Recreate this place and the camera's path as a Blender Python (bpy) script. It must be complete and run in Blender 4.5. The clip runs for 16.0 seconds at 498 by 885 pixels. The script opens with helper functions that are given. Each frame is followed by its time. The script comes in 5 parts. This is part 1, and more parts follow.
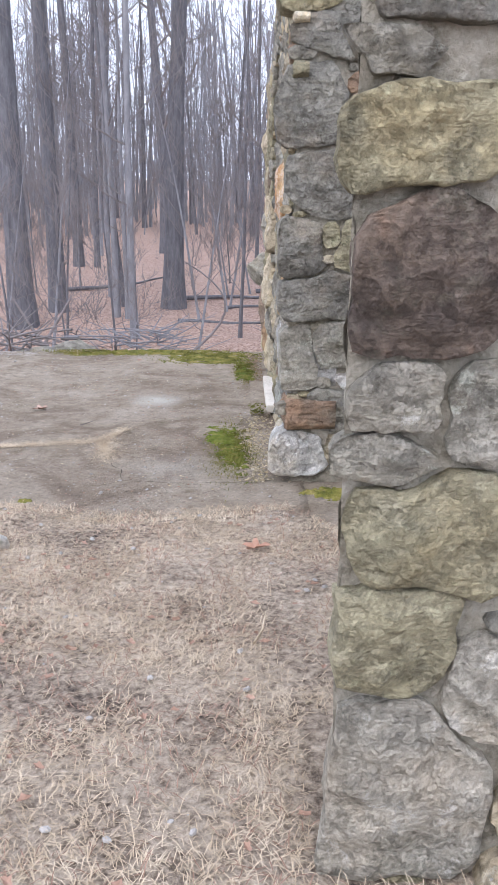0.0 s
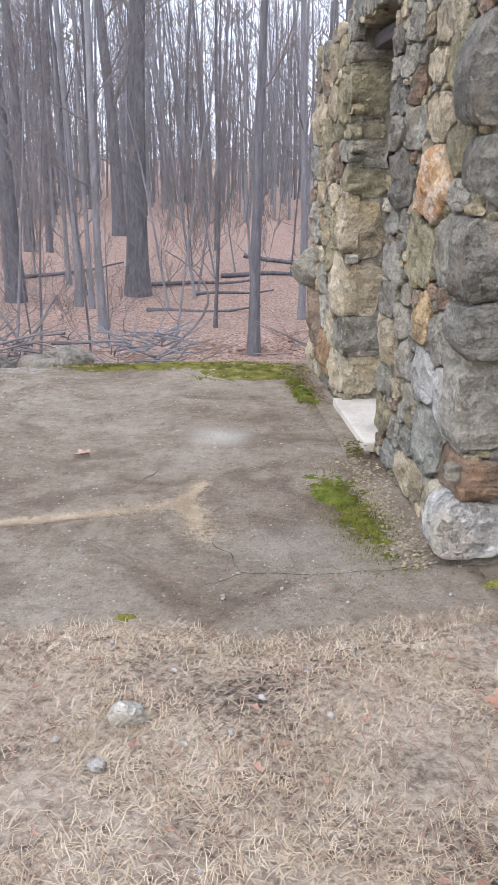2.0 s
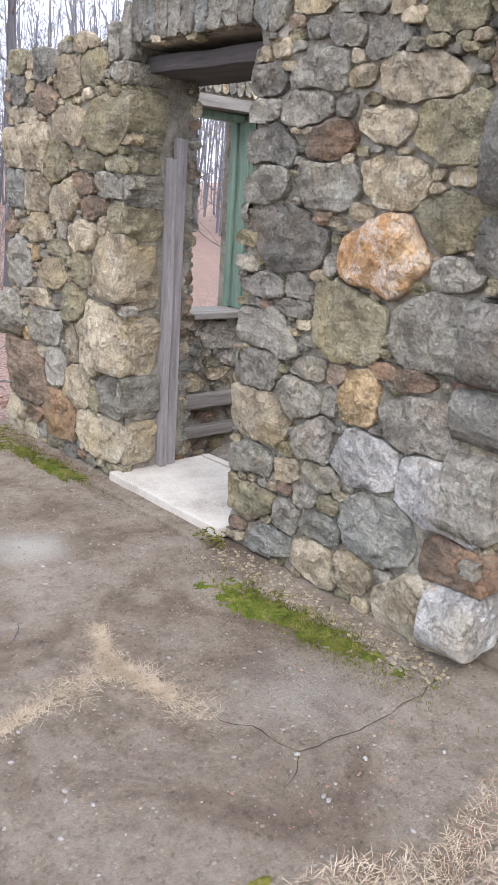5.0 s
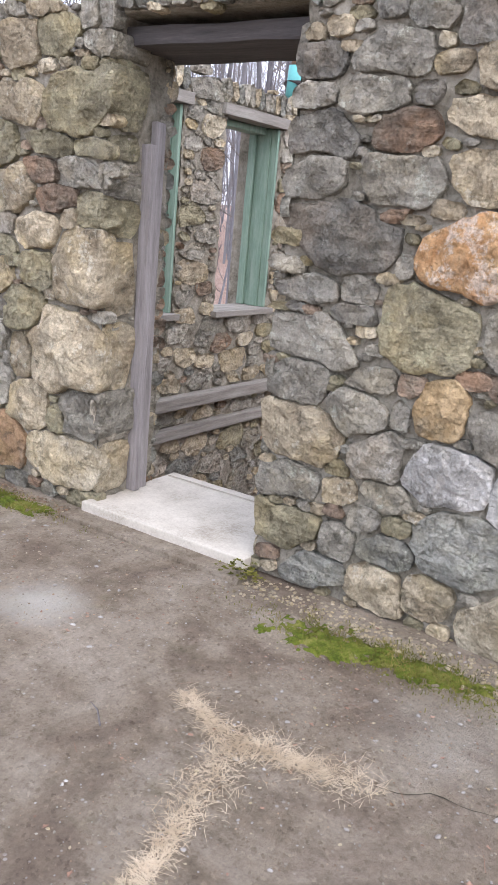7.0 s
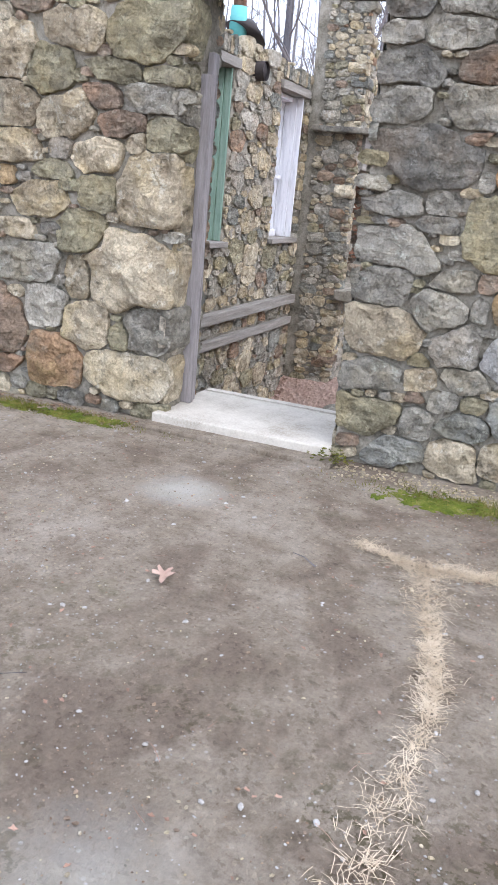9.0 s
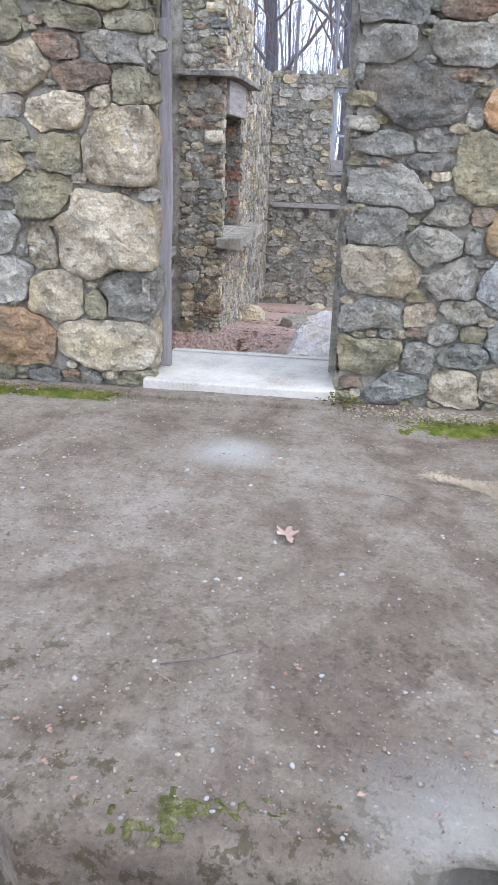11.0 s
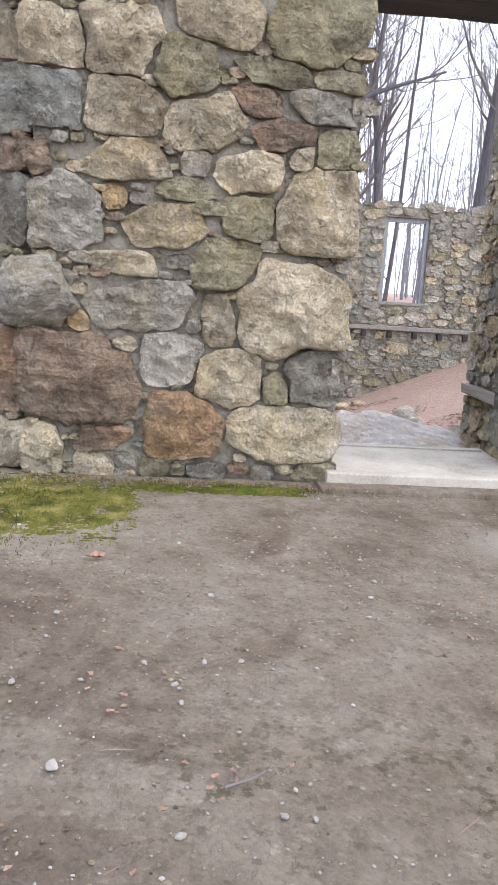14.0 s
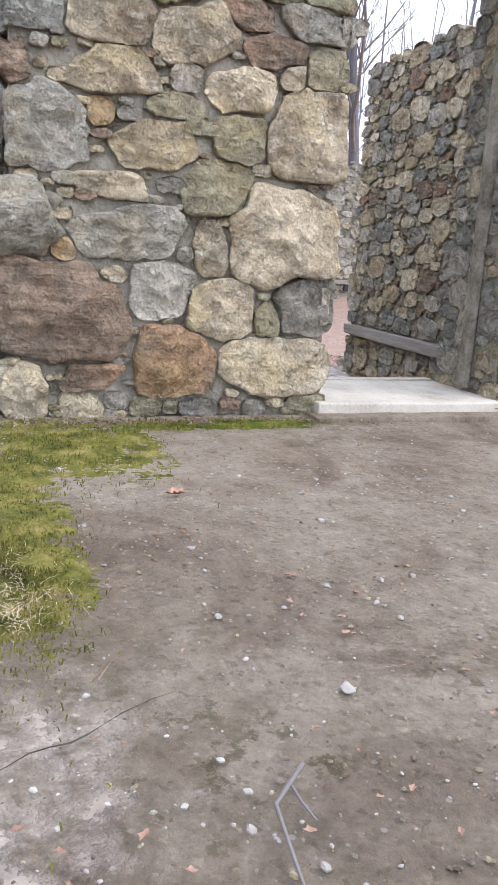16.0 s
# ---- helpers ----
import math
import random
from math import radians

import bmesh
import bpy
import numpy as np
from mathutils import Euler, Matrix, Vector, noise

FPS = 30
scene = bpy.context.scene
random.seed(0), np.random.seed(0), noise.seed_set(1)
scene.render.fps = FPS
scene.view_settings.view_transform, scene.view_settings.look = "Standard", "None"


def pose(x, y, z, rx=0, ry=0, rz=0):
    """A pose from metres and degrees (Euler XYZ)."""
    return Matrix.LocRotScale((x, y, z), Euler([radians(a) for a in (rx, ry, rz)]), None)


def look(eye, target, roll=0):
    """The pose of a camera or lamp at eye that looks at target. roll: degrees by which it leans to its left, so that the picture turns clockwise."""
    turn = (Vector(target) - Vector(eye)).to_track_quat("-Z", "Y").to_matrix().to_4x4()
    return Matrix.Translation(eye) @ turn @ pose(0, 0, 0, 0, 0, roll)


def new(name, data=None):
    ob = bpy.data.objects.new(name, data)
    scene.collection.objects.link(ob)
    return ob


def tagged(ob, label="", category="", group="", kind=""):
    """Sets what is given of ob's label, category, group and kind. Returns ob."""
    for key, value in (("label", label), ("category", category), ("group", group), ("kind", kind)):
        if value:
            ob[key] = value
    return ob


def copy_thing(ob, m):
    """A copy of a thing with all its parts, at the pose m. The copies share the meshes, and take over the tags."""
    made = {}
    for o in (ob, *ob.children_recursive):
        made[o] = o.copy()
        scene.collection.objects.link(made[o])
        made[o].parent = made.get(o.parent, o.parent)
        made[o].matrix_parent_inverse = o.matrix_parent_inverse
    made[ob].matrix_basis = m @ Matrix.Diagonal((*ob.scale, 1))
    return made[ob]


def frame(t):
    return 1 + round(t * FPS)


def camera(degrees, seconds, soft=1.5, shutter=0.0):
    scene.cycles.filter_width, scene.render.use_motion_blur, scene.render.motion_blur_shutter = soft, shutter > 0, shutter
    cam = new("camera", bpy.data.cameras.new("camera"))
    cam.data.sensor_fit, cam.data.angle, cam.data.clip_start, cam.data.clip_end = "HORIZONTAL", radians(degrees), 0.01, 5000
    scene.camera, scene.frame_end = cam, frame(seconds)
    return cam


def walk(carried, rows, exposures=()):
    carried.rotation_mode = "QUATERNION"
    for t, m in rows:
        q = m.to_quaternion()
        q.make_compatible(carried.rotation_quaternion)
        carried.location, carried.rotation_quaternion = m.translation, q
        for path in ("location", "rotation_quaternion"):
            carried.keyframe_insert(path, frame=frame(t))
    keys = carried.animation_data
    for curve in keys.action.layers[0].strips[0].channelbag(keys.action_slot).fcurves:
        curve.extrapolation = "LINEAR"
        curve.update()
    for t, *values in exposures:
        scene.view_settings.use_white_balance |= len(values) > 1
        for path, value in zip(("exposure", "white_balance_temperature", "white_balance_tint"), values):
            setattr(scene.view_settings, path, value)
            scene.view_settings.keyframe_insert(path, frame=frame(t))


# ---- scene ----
cam = camera(33.9, 16.0)
METRES, EYE, TILT, LEAN, TURN = 9.8, 1.415, 0.0, 0.0, -0.7
ROWS = [
    (0.0, 0.0, 0.0, 0.0, 0.1, -16.25, -0.36),
    (0.5, -0.0176, 0.0388, 0.0019, 0.78, -16.21, -0.81),
    (1.0, -0.039, 0.0667, 0.0035, 2.61, -16.56, -0.14),
    (1.5, -0.0662, 0.0919, 0.0077, 0.8, -16.87, 0.65),
    (2.0, -0.0861, 0.1193, 0.0071, -3.98, -17.64, 0.03),
    (2.5, -0.1055, 0.1437, 0.0155, -7.67, -17.82, 0.04),
    (3.0, -0.1346, 0.1633, 0.0164, -16.28, -17.73, -1.83),
    (3.5, -0.1587, 0.1873, 0.016, -21.15, -17.61, -2.12),
    (4.0, -0.1804, 0.2161, 0.0192, -25.92, -17.49, -1.2),
    (4.5, -0.2096, 0.2413, 0.019, -33.27, -16.07, -3.27),
    (7.0, -0.2763, 0.3761, 0.0123, -54.78, -15.29, -5.0),
    (7.5, -0.3026, 0.3961, 0.0048, -57.88, -15.53, -7.2),
    (8.0, -0.3267, 0.4176, -0.0014, -61.25, -16.13, -5.23),
    (8.5, -0.3526, 0.4387, -0.0056, -64.37, -16.73, -5.66),
    (11.0, -0.4068, 0.5537, -0.0172, -81.46, -19.8, -1.84),
    (11.5, -0.4072, 0.5828, -0.0264, -88.39, -15.45, -4.38),
    (12.0, -0.3979, 0.6156, -0.0351, -88.46, -14.65, -3.46),
    (12.5, -0.3862, 0.643, -0.0379, -88.63, -13.55, -1.38),
    (13.0, -0.3849, 0.6766, -0.0453, -91.21, -11.49, -2.03),
    (13.5, -0.3755, 0.709, -0.0511, -92.68, -11.27, -3.31),
    (14.0, -0.3649, 0.7409, -0.0509, -94.08, -11.08, -3.59),
    (14.5, -0.362, 0.7705, -0.0543, -98.43, -10.39, -2.98),
    (15.0, -0.3511, 0.7938, -0.0607, -99.38, -10.78, -0.74),
    (15.5, -0.3436, 0.8098, -0.0639, -105.71, -12.01, -1.77),
    (16.0, -0.3408, 0.8248, -0.0681, -107.96, -13.33, -3.47),
]
EXPOSURES = ((0.0, 0.8, 6100, 14), (0.7, 0.78, 6150, 14), (1.6, 0.72, 6250, 13), (4.0, 0.8, 6350, 14), (5.5, 0.85, 6300, 15), (7.0, 0.88, 6350, 16), (8.5, 0.96, 6200, 14), (11.0, 0.96, 5700, 12), (12.2, 0.8, 6250, 14), (14.0, 0.79, 6400, 14), (15.2, 0.81, 6400, 14), (16.0, 0.94, 6300, 14))
path = [(t, pose(0, 0, EYE, TILT, LEAN, TURN) @ pose(METRES * x, METRES * y, METRES * z, 90 + pitch, roll, yaw)) for t, x, y, z, yaw, pitch, roll in ROWS]
path += [(4.7, look((-2.121, 2.485, 1.639), (-0.947, 4.005, 1.080), 3.6)), (6.8, look((-2.622, 3.640, 1.541), (-0.953, 4.645, 1.086), 5.8)),
         (8.7, look((-3.541, 4.412, 1.329), (-1.770, 5.139, 0.751), 5.9)), (10.8, look((-3.936, 5.404, 1.247), (-2.081, 5.658, 0.543), 1.7))]
walk(cam, sorted(path, key=lambda row: row[0]), EXPOSURES)


# ---- light ----
world = bpy.data.worlds.new("overcast_sky")
scene.world = world
world.use_nodes = True
wn, wl = world.node_tree.nodes, world.node_tree.links
sky = wn.new("ShaderNodeTexSky")
sky.sky_type = "NISHITA"
sky.sun_disc = False
sky.sun_elevation = radians(48)
sky.sun_rotation = radians(200)
sky.dust_density = 4.0
cloud = wn.new("ShaderNodeMix")
cloud.data_type = "RGBA"
cloud.inputs["Factor"].default_value = 0.72
cloud.inputs["B"].default_value = (8.5, 9.1, 10.5, 1)
wl.new(sky.outputs["Color"], cloud.inputs["A"])
wl.new(cloud.outputs["Result"], wn["Background"].inputs["Color"])
wn["Background"].inputs["Strength"].default_value = 0.165

sun_data = bpy.data.lights.new("sun", "SUN")
sun_data.energy = 0.45
sun_data.angle = radians(25)
sun_data.color = (1.0, 0.98, 0.95)
sun = new("sun", sun_data)
sun.matrix_world = look((-8, -4, 14), (0.5, 6, 0))


# ---- materials ----
def node_mat(name, rough=0.9):
    m = bpy.data.materials.new(name)
    m.use_nodes = True
    b = m.node_tree.nodes["Principled BSDF"]
    b.inputs["Roughness"].default_value = rough
    b.inputs["Specular IOR Level"].default_value = 0.25
    return m, m.node_tree.nodes, m.node_tree.links, b


def noise_node(n, l, vec, scale, detail=6.0, rough=0.6):
    t = n.new("ShaderNodeTexNoise")
    t.inputs["Scale"].default_value = scale
    t.inputs["Detail"].default_value = detail
    t.inputs["Roughness"].default_value = rough
    l.new(vec, t.inputs["Vector"])
    return t.outputs["Fac"]


def ramp(n, l, fac, stops):
    r = n.new("ShaderNodeValToRGB")
    while len(r.color_ramp.elements) < len(stops):
        r.color_ramp.elements.new(0.5)
    for e, (p, c) in zip(r.color_ramp.elements, stops):
        e.position, e.color = p, (*c, 1) if len(c) == 3 else c
    l.new(fac, r.inputs["Fac"])
    return r.outputs["Color"]


def mixed(n, l, fac, a, b, blend="MIX"):
    x = n.new("ShaderNodeMix")
    x.data_type, x.blend_type = "RGBA", blend
    for v, s in ((fac, "Factor"), (a, "A"), (b, "B")):
        if isinstance(v, (int, float)):
            x.inputs[s].default_value = v
        elif isinstance(v, tuple):
            x.inputs[s].default_value = (*v, 1)
        else:
            l.new(v, x.inputs[s])
    return x.outputs["Result"]


def bumped(n, l, b, height, strength=0.5, dist=0.02):
    k = n.new("ShaderNodeBump")
    k.inputs["Strength"].default_value = strength
    k.inputs["Distance"].default_value = dist
    l.new(height, k.inputs["Height"])
    l.new(k.outputs["Normal"], b.inputs["Normal"])


def math_node(n, l, op, a, b=0.0):
    k = n.new("ShaderNodeMath")
    k.operation = op
    for v, s in ((a, 0), (b, 1)):
        if isinstance(v, (int, float)):
            k.inputs[s].default_value = v
        else:
            l.new(v, k.inputs[s])
    return k.outputs[0]


def rock(name, dark, light, patch=(0.42, 0.43, 0.36), cover=0.57, rough=0.92, stain=(0.07, 0.068, 0.05), tint=None, bands=0.0):
    """Field stone: broken faces, mottled, with lichen patches, pits and staining; each stone differs by its own random."""
    m, n, l, b = node_mat(name, rough)
    info = n.new("ShaderNodeObjectInfo")
    tc = n.new("ShaderNodeTexCoord")
    off = n.new("ShaderNodeVectorMath")
    off.operation = "ADD"
    l.new(tc.outputs["Object"], off.inputs[0])
    geo = n.new("ShaderNodeNewGeometry")
    own = math_node(n, l, "FRACT", math_node(n, l, "ADD", info.outputs["Random"], geo.outputs["Random Per Island"]))
    l.new(math_node(n, l, "MULTIPLY", own, 37.0), off.inputs[1])
    v = off.outputs[0]
    big = noise_node(n, l, v, 3.2, 5, 0.6)
    mid = noise_node(n, l, v, 13.0, 9, 0.68)
    fine = noise_node(n, l, v, 90.0, 5, 0.7)
    both = math_node(n, l, "ADD", math_node(n, l, "MULTIPLY", big, 0.62), math_node(n, l, "MULTIPLY", mid, 0.38))
    col = ramp(n, l, both, ((0.38, dark), (0.50, tuple((a + c) / 2 for a, c in zip(dark, light))), (0.60, light)))
    # iron staining and weathered grey skin, in broad patches
    warm = ramp(n, l, noise_node(n, l, v, 2.6, 5, 0.62), ((0.50, (0, 0, 0)), (0.64, (1, 1, 1))))
    col = mixed(n, l, math_node(n, l, "MULTIPLY", warm, 0.62 if tint else 0.25), col, tint or (0.36, 0.27, 0.18))
    off2 = n.new("ShaderNodeVectorMath")
    off2.operation = "ADD"
    off2.inputs[1].default_value = (11.3, 4.7, 8.1)
    l.new(v, off2.inputs[0])
    skin = ramp(n, l, noise_node(n, l, off2.outputs[0], 4.2, 7, 0.68), ((0.52, (0, 0, 0)), (0.62, (1, 1, 1))))
    col = mixed(n, l, math_node(n, l, "MULTIPLY", skin, 0.38), col, (0.25, 0.232, 0.18))
    mp = n.new("ShaderNodeMapping")
    mp.inputs["Scale"].default_value = (1.6, 1.6, 12.0)
    mp.inputs["Rotation"].default_value = (0.10, 0.07, 0.0)
    l.new(v, mp.inputs["Vector"])
    layer = noise_node(n, l, mp.outputs["Vector"], 2.2, 5, 0.6)
    if bands:
        bed = ramp(n, l, layer, ((0.36, (0.70, 0.69, 0.69)), (0.5, (1, 1, 1)), (0.64, (1.18, 1.17, 1.13))))
        col = mixed(n, l, bands, col, bed, "MULTIPLY")
    lich = ramp(n, l, noise_node(n, l, v, 9.0, 9, 0.76), ((cover, (0, 0, 0)), (cover + 0.05, (1, 1, 1))))
    col = mixed(n, l, math_node(n, l, "MULTIPLY", lich, 0.55), col, patch)
    spot = ramp(n, l, noise_node(n, l, off2.outputs[0], 10.0, 9, 0.76), ((0.55, (0, 0, 0)), (0.64, (1, 1, 1))))
    col = mixed(n, l, math_node(n, l, "MULTIPLY", spot, 0.5), col, stain)
    tone = n.new("ShaderNodeMapRange")
    tone.inputs["To Min"].default_value = 1.12
    tone.inputs["To Max"].default_value = 1.50
    l.new(own, tone.inputs["Value"])
    grain = ramp(n, l, fine, ((0.30, (0.74, 0.74, 0.74)), (0.5, (1, 1, 1)), (0.70, (1.22, 1.22, 1.22))))
    col = mixed(n, l, 1.0, col, grain, "MULTIPLY")
    col = mixed(n, l, 1.0, col, (1.0, 0.995, 0.98), "MULTIPLY")
    hsv = n.new("ShaderNodeHueSaturation")
    l.new(tone.outputs["Result"], hsv.inputs["Value"])
    l.new(col, hsv.inputs["Color"])
    l.new(hsv.outputs["Color"], b.inputs["Base Color"])
    # chipped, broken relief
    warp = n.new("ShaderNodeVectorMath")
    warp.operation = "ADD"
    l.new(v, warp.inputs[0])
    l.new(math_node(n, l, "MULTIPLY", mid, 0.16), warp.inputs[1])
    chips = []
    for size in (15.0, 43.0):
        vor = n.new("ShaderNodeTexVoronoi")
        vor.inputs["Scale"].default_value = size
        l.new(warp.outputs[0], vor.inputs["Vector"])
        chips.append(vor.outputs["Distance"])
    h = math_node(n, l, "ADD", math_node(n, l, "MULTIPLY", chips[0], 0.55), math_node(n, l, "MULTIPLY", chips[1], 0.20))
    h = math_node(n, l, "ADD", math_node(n, l, "MULTIPLY", mid, 1.0), h)
    h = math_node(n, l, "ADD", h, math_node(n, l, "MULTIPLY", fine, 0.16))
    h = math_node(n, l, "ADD", h, math_node(n, l, "MULTIPLY", layer, 0.25 + 0.55 * bands))
    bumped(n, l, b, h, 1.0, 0.05)
    return m


ROCK = {
    "tan": rock("tan_stone", (0.235, 0.19, 0.128), (0.48, 0.412, 0.295), (0.50, 0.475, 0.39), tint=(0.45, 0.36, 0.20), bands=0.4),
    "olive": rock("olive_stone", (0.168, 0.15, 0.098), (0.33, 0.30, 0.20), (0.37, 0.355, 0.235), 0.57, tint=(0.32, 0.265, 0.15), bands=0.6),
    "pale": rock("pale_grey_stone", (0.205, 0.19, 0.158), (0.43, 0.40, 0.335), (0.52, 0.50, 0.455), tint=(0.40, 0.34, 0.26), bands=0.3),
    "cream": rock("cream_stone", (0.29, 0.24, 0.16), (0.54, 0.48, 0.36), (0.58, 0.54, 0.46), tint=(0.50, 0.40, 0.24)),
    "brown": rock("brown_stone", (0.14, 0.108, 0.080), (0.30, 0.225, 0.165), (0.32, 0.28, 0.22), 0.60, tint=(0.33, 0.20, 0.12), bands=0.9),
    "grey": rock("grey_stone", (0.165, 0.153, 0.126), (0.34, 0.32, 0.27), tint=(0.32, 0.28, 0.20), bands=0.5),
    "dark": rock("dark_grey_stone", (0.105, 0.099, 0.085), (0.245, 0.234, 0.202), (0.35, 0.345, 0.30), 0.59, bands=0.5),
    "slate": rock("blue_grey_stone", (0.14, 0.14, 0.122), (0.27, 0.27, 0.24), tint=(0.26, 0.24, 0.18), bands=0.6),
    "white": rock("pale_granite", (0.25, 0.243, 0.225), (0.52, 0.505, 0.475), (0.58, 0.57, 0.54), 0.55, 0.85, (0.12, 0.115, 0.10), tint=(0.42, 0.36, 0.27)),
    "ochre": rock("ochre_stone", (0.29, 0.195, 0.095), (0.48, 0.36, 0.21), (0.50, 0.45, 0.33), 0.6),
    "orange": rock("orange_quartzite", (0.42, 0.21, 0.085), (0.58, 0.40, 0.22), (0.66, 0.60, 0.52), 0.50, 0.85, (0.34, 0.20, 0.10), tint=(0.62, 0.56, 0.48)),
    "rust": rock("rust_stained_stone", (0.060, 0.048, 0.042), (0.17, 0.13, 0.10), (0.25, 0.20, 0.17), 0.62, tint=(0.26, 0.12, 0.055), bands=0.5),
    "boulder": rock("pale_boulder", (0.38, 0.345, 0.32), (0.64, 0.59, 0.55), (0.68, 0.64, 0.60), 0.55, stain=(0.24, 0.20, 0.16), tint=(0.55, 0.46, 0.34)),
    "russet": rock("russet_stone", (0.20, 0.125, 0.075), (0.37, 0.245, 0.145), (0.38, 0.31, 0.22), 0.6, tint=(0.34, 0.25, 0.12), bands=0.3),
    "brick": rock("red_brown_stone", (0.20, 0.10, 0.07), (0.36, 0.20, 0.14)),
}
FAR = ("grey", "pale", "grey", "olive", "slate", "pale", "grey", "dark", "tan", "grey", "pale")
MIX = ("tan", "tan", "tan", "olive", "olive", "grey", "grey", "brown", "cream", "dark")
INNER = ("grey", "grey", "tan", "slate", "pale", "tan", "brown", "cream", "pale", "tan", "pale", "olive", "cream")


def surface(name, stops, scale=6.0, fine=60.0, rough=0.9, bump=0.5, dist=0.01, stretch=(1, 1, 1), coord="Object"):
    """A mottled surface from one colour ramp, with grain."""
    m, n, l, b = node_mat(name, rough)
    tc = n.new("ShaderNodeTexCoord")
    mp = n.new("ShaderNodeMapping")
    mp.inputs["Scale"].default_value = stretch
    l.new(tc.outputs[coord], mp.inputs["Vector"])
    v = mp.outputs["Vector"]
    a = noise_node(n, l, v, scale, 7)
    f = noise_node(n, l, v, fine, 5, 0.7)
    both = math_node(n, l, "ADD", math_node(n, l, "MULTIPLY", a, 0.65), math_node(n, l, "MULTIPLY", f, 0.35))
    l.new(ramp(n, l, both, stops), b.inputs["Base Color"])
    bumped(n, l, b, both, bump, dist)
    return m


MORTAR = surface("old_mortar", ((0.34, (0.10, 0.09, 0.066)), (0.45, (0.235, 0.213, 0.165)), (0.55, (0.345, 0.315, 0.255)), (0.68, (0.46, 0.43, 0.36))), 6, 50, 0.95, 1.0, 0.04)
WOOD = surface("weathered_wood", ((0.3, (0.16, 0.145, 0.14)), (0.5, (0.30, 0.275, 0.27)), (0.68, (0.42, 0.40, 0.39))), 3, 26, 0.85, 0.6, 0.008, (9, 9, 0.7))
WOOD_FLAT = surface("weathered_beam_wood", ((0.3, (0.14, 0.125, 0.11)), (0.5, (0.27, 0.25, 0.22)), (0.7, (0.40, 0.38, 0.34))), 3, 26, 0.85, 0.6, 0.008, (0.7, 9, 9))
LINTEL_WOOD = surface("old_lintel_wood", ((0.3, (0.045, 0.042, 0.042)), (0.55, (0.095, 0.086, 0.082)), (0.7, (0.15, 0.13, 0.12))), 3, 22, 0.85, 0.6, 0.01, (9, 0.7, 9))
GREEN = surface("faded_green_paint", ((0.3, (0.13, 0.20, 0.15)), (0.5, (0.22, 0.32, 0.25)), (0.72, (0.34, 0.40, 0.34))), 4, 30, 0.7, 0.4, 0.004, (8, 8, 0.8))
WHITE = surface("chalky_white_paint", ((0.3, (0.5, 0.5, 0.52)), (0.5, (0.72, 0.72, 0.74)), (0.75, (0.82, 0.82, 0.82))), 4, 30, 0.7, 0.3, 0.004, (8, 8, 0.8))
BLUE_GREY = surface("grey_blue_paint", ((0.3, (0.17, 0.19, 0.21)), (0.5, (0.30, 0.32, 0.34)), (0.75, (0.45, 0.46, 0.47))), 4, 30, 0.75, 0.3, 0.004, (8, 8, 0.8))
SILL = surface("pale_concrete", ((0.34, (0.28, 0.245, 0.195)), (0.46, (0.45, 0.412, 0.345)), (0.56, (0.55, 0.51, 0.435)), (0.7, (0.64, 0.60, 0.52))), 3, 80, 0.9, 0.3, 0.004)
BRIGHT_STRAW = surface("bleached_straw", ((0.3, (0.33, 0.25, 0.16)), (0.5, (0.52, 0.42, 0.295)), (0.7, (0.68, 0.58, 0.44))), 9, 3, 0.9, 0.1, 0.002)
# Both barks are lightened and blued to stand in for haze over the woods.
BARK = surface("grey_bark", ((0.3, (0.068, 0.066, 0.072)), (0.5, (0.13, 0.128, 0.138)), (0.7, (0.21, 0.205, 0.215))), 2.2, 16, 0.95, 0.9, 0.03, (5, 5, 0.8))
PALE_HAZE_BARK = surface("pale_haze_bark", ((0.3, (0.13, 0.13, 0.138)), (0.5, (0.21, 0.21, 0.222)), (0.7, (0.30, 0.30, 0.31))), 2.0, 14, 0.95, 0.5, 0.02, (5, 5, 1.2))
TWIG = surface("twig_bark", ((0.3, (0.12, 0.105, 0.10)), (0.6, (0.22, 0.20, 0.195))), 3, 20, 0.95, 0.3, 0.01)
STRAW = surface("dry_straw", ((0.3, (0.31, 0.23, 0.15)), (0.5, (0.53, 0.425, 0.30)), (0.7, (0.70, 0.60, 0.465))), 9, 3, 0.9, 0.1, 0.002)
MOSS = surface("green_moss", ((0.36, (0.050, 0.052, 0.012)), (0.45, (0.105, 0.108, 0.018)), (0.53, (0.175, 0.165, 0.034)), (0.62, (0.29, 0.235, 0.085))), 9, 130, 0.95, 1.0, 0.02)
BRIGHT_MOSS = surface("bright_moss", ((0.36, (0.035, 0.045, 0.006)), (0.45, (0.080, 0.110, 0.010)), (0.53, (0.135, 0.155, 0.02)), (0.62, (0.23, 0.215, 0.07))), 12, 140, 0.95, 1.0, 0.02)
DARK_MOSS = surface("dark_moss", ((0.34, (0.030, 0.032, 0.008)), (0.46, (0.070, 0.072, 0.018)), (0.54, (0.12, 0.112, 0.04)), (0.64, (0.22, 0.195, 0.12))), 38, 170, 0.95, 1.0, 0.015)
LEAF = surface("dead_oak_leaf", ((0.3, (0.16, 0.092, 0.062)), (0.5, (0.31, 0.195, 0.14)), (0.7, (0.45, 0.315, 0.24))), 3, 40, 0.85, 0.3, 0.003)
PALE_LEAF = surface("faded_dead_leaf", ((0.3, (0.24, 0.15, 0.11)), (0.5, (0.40, 0.275, 0.215)), (0.7, (0.54, 0.41, 0.34))), 3, 40, 0.85, 0.3, 0.003)
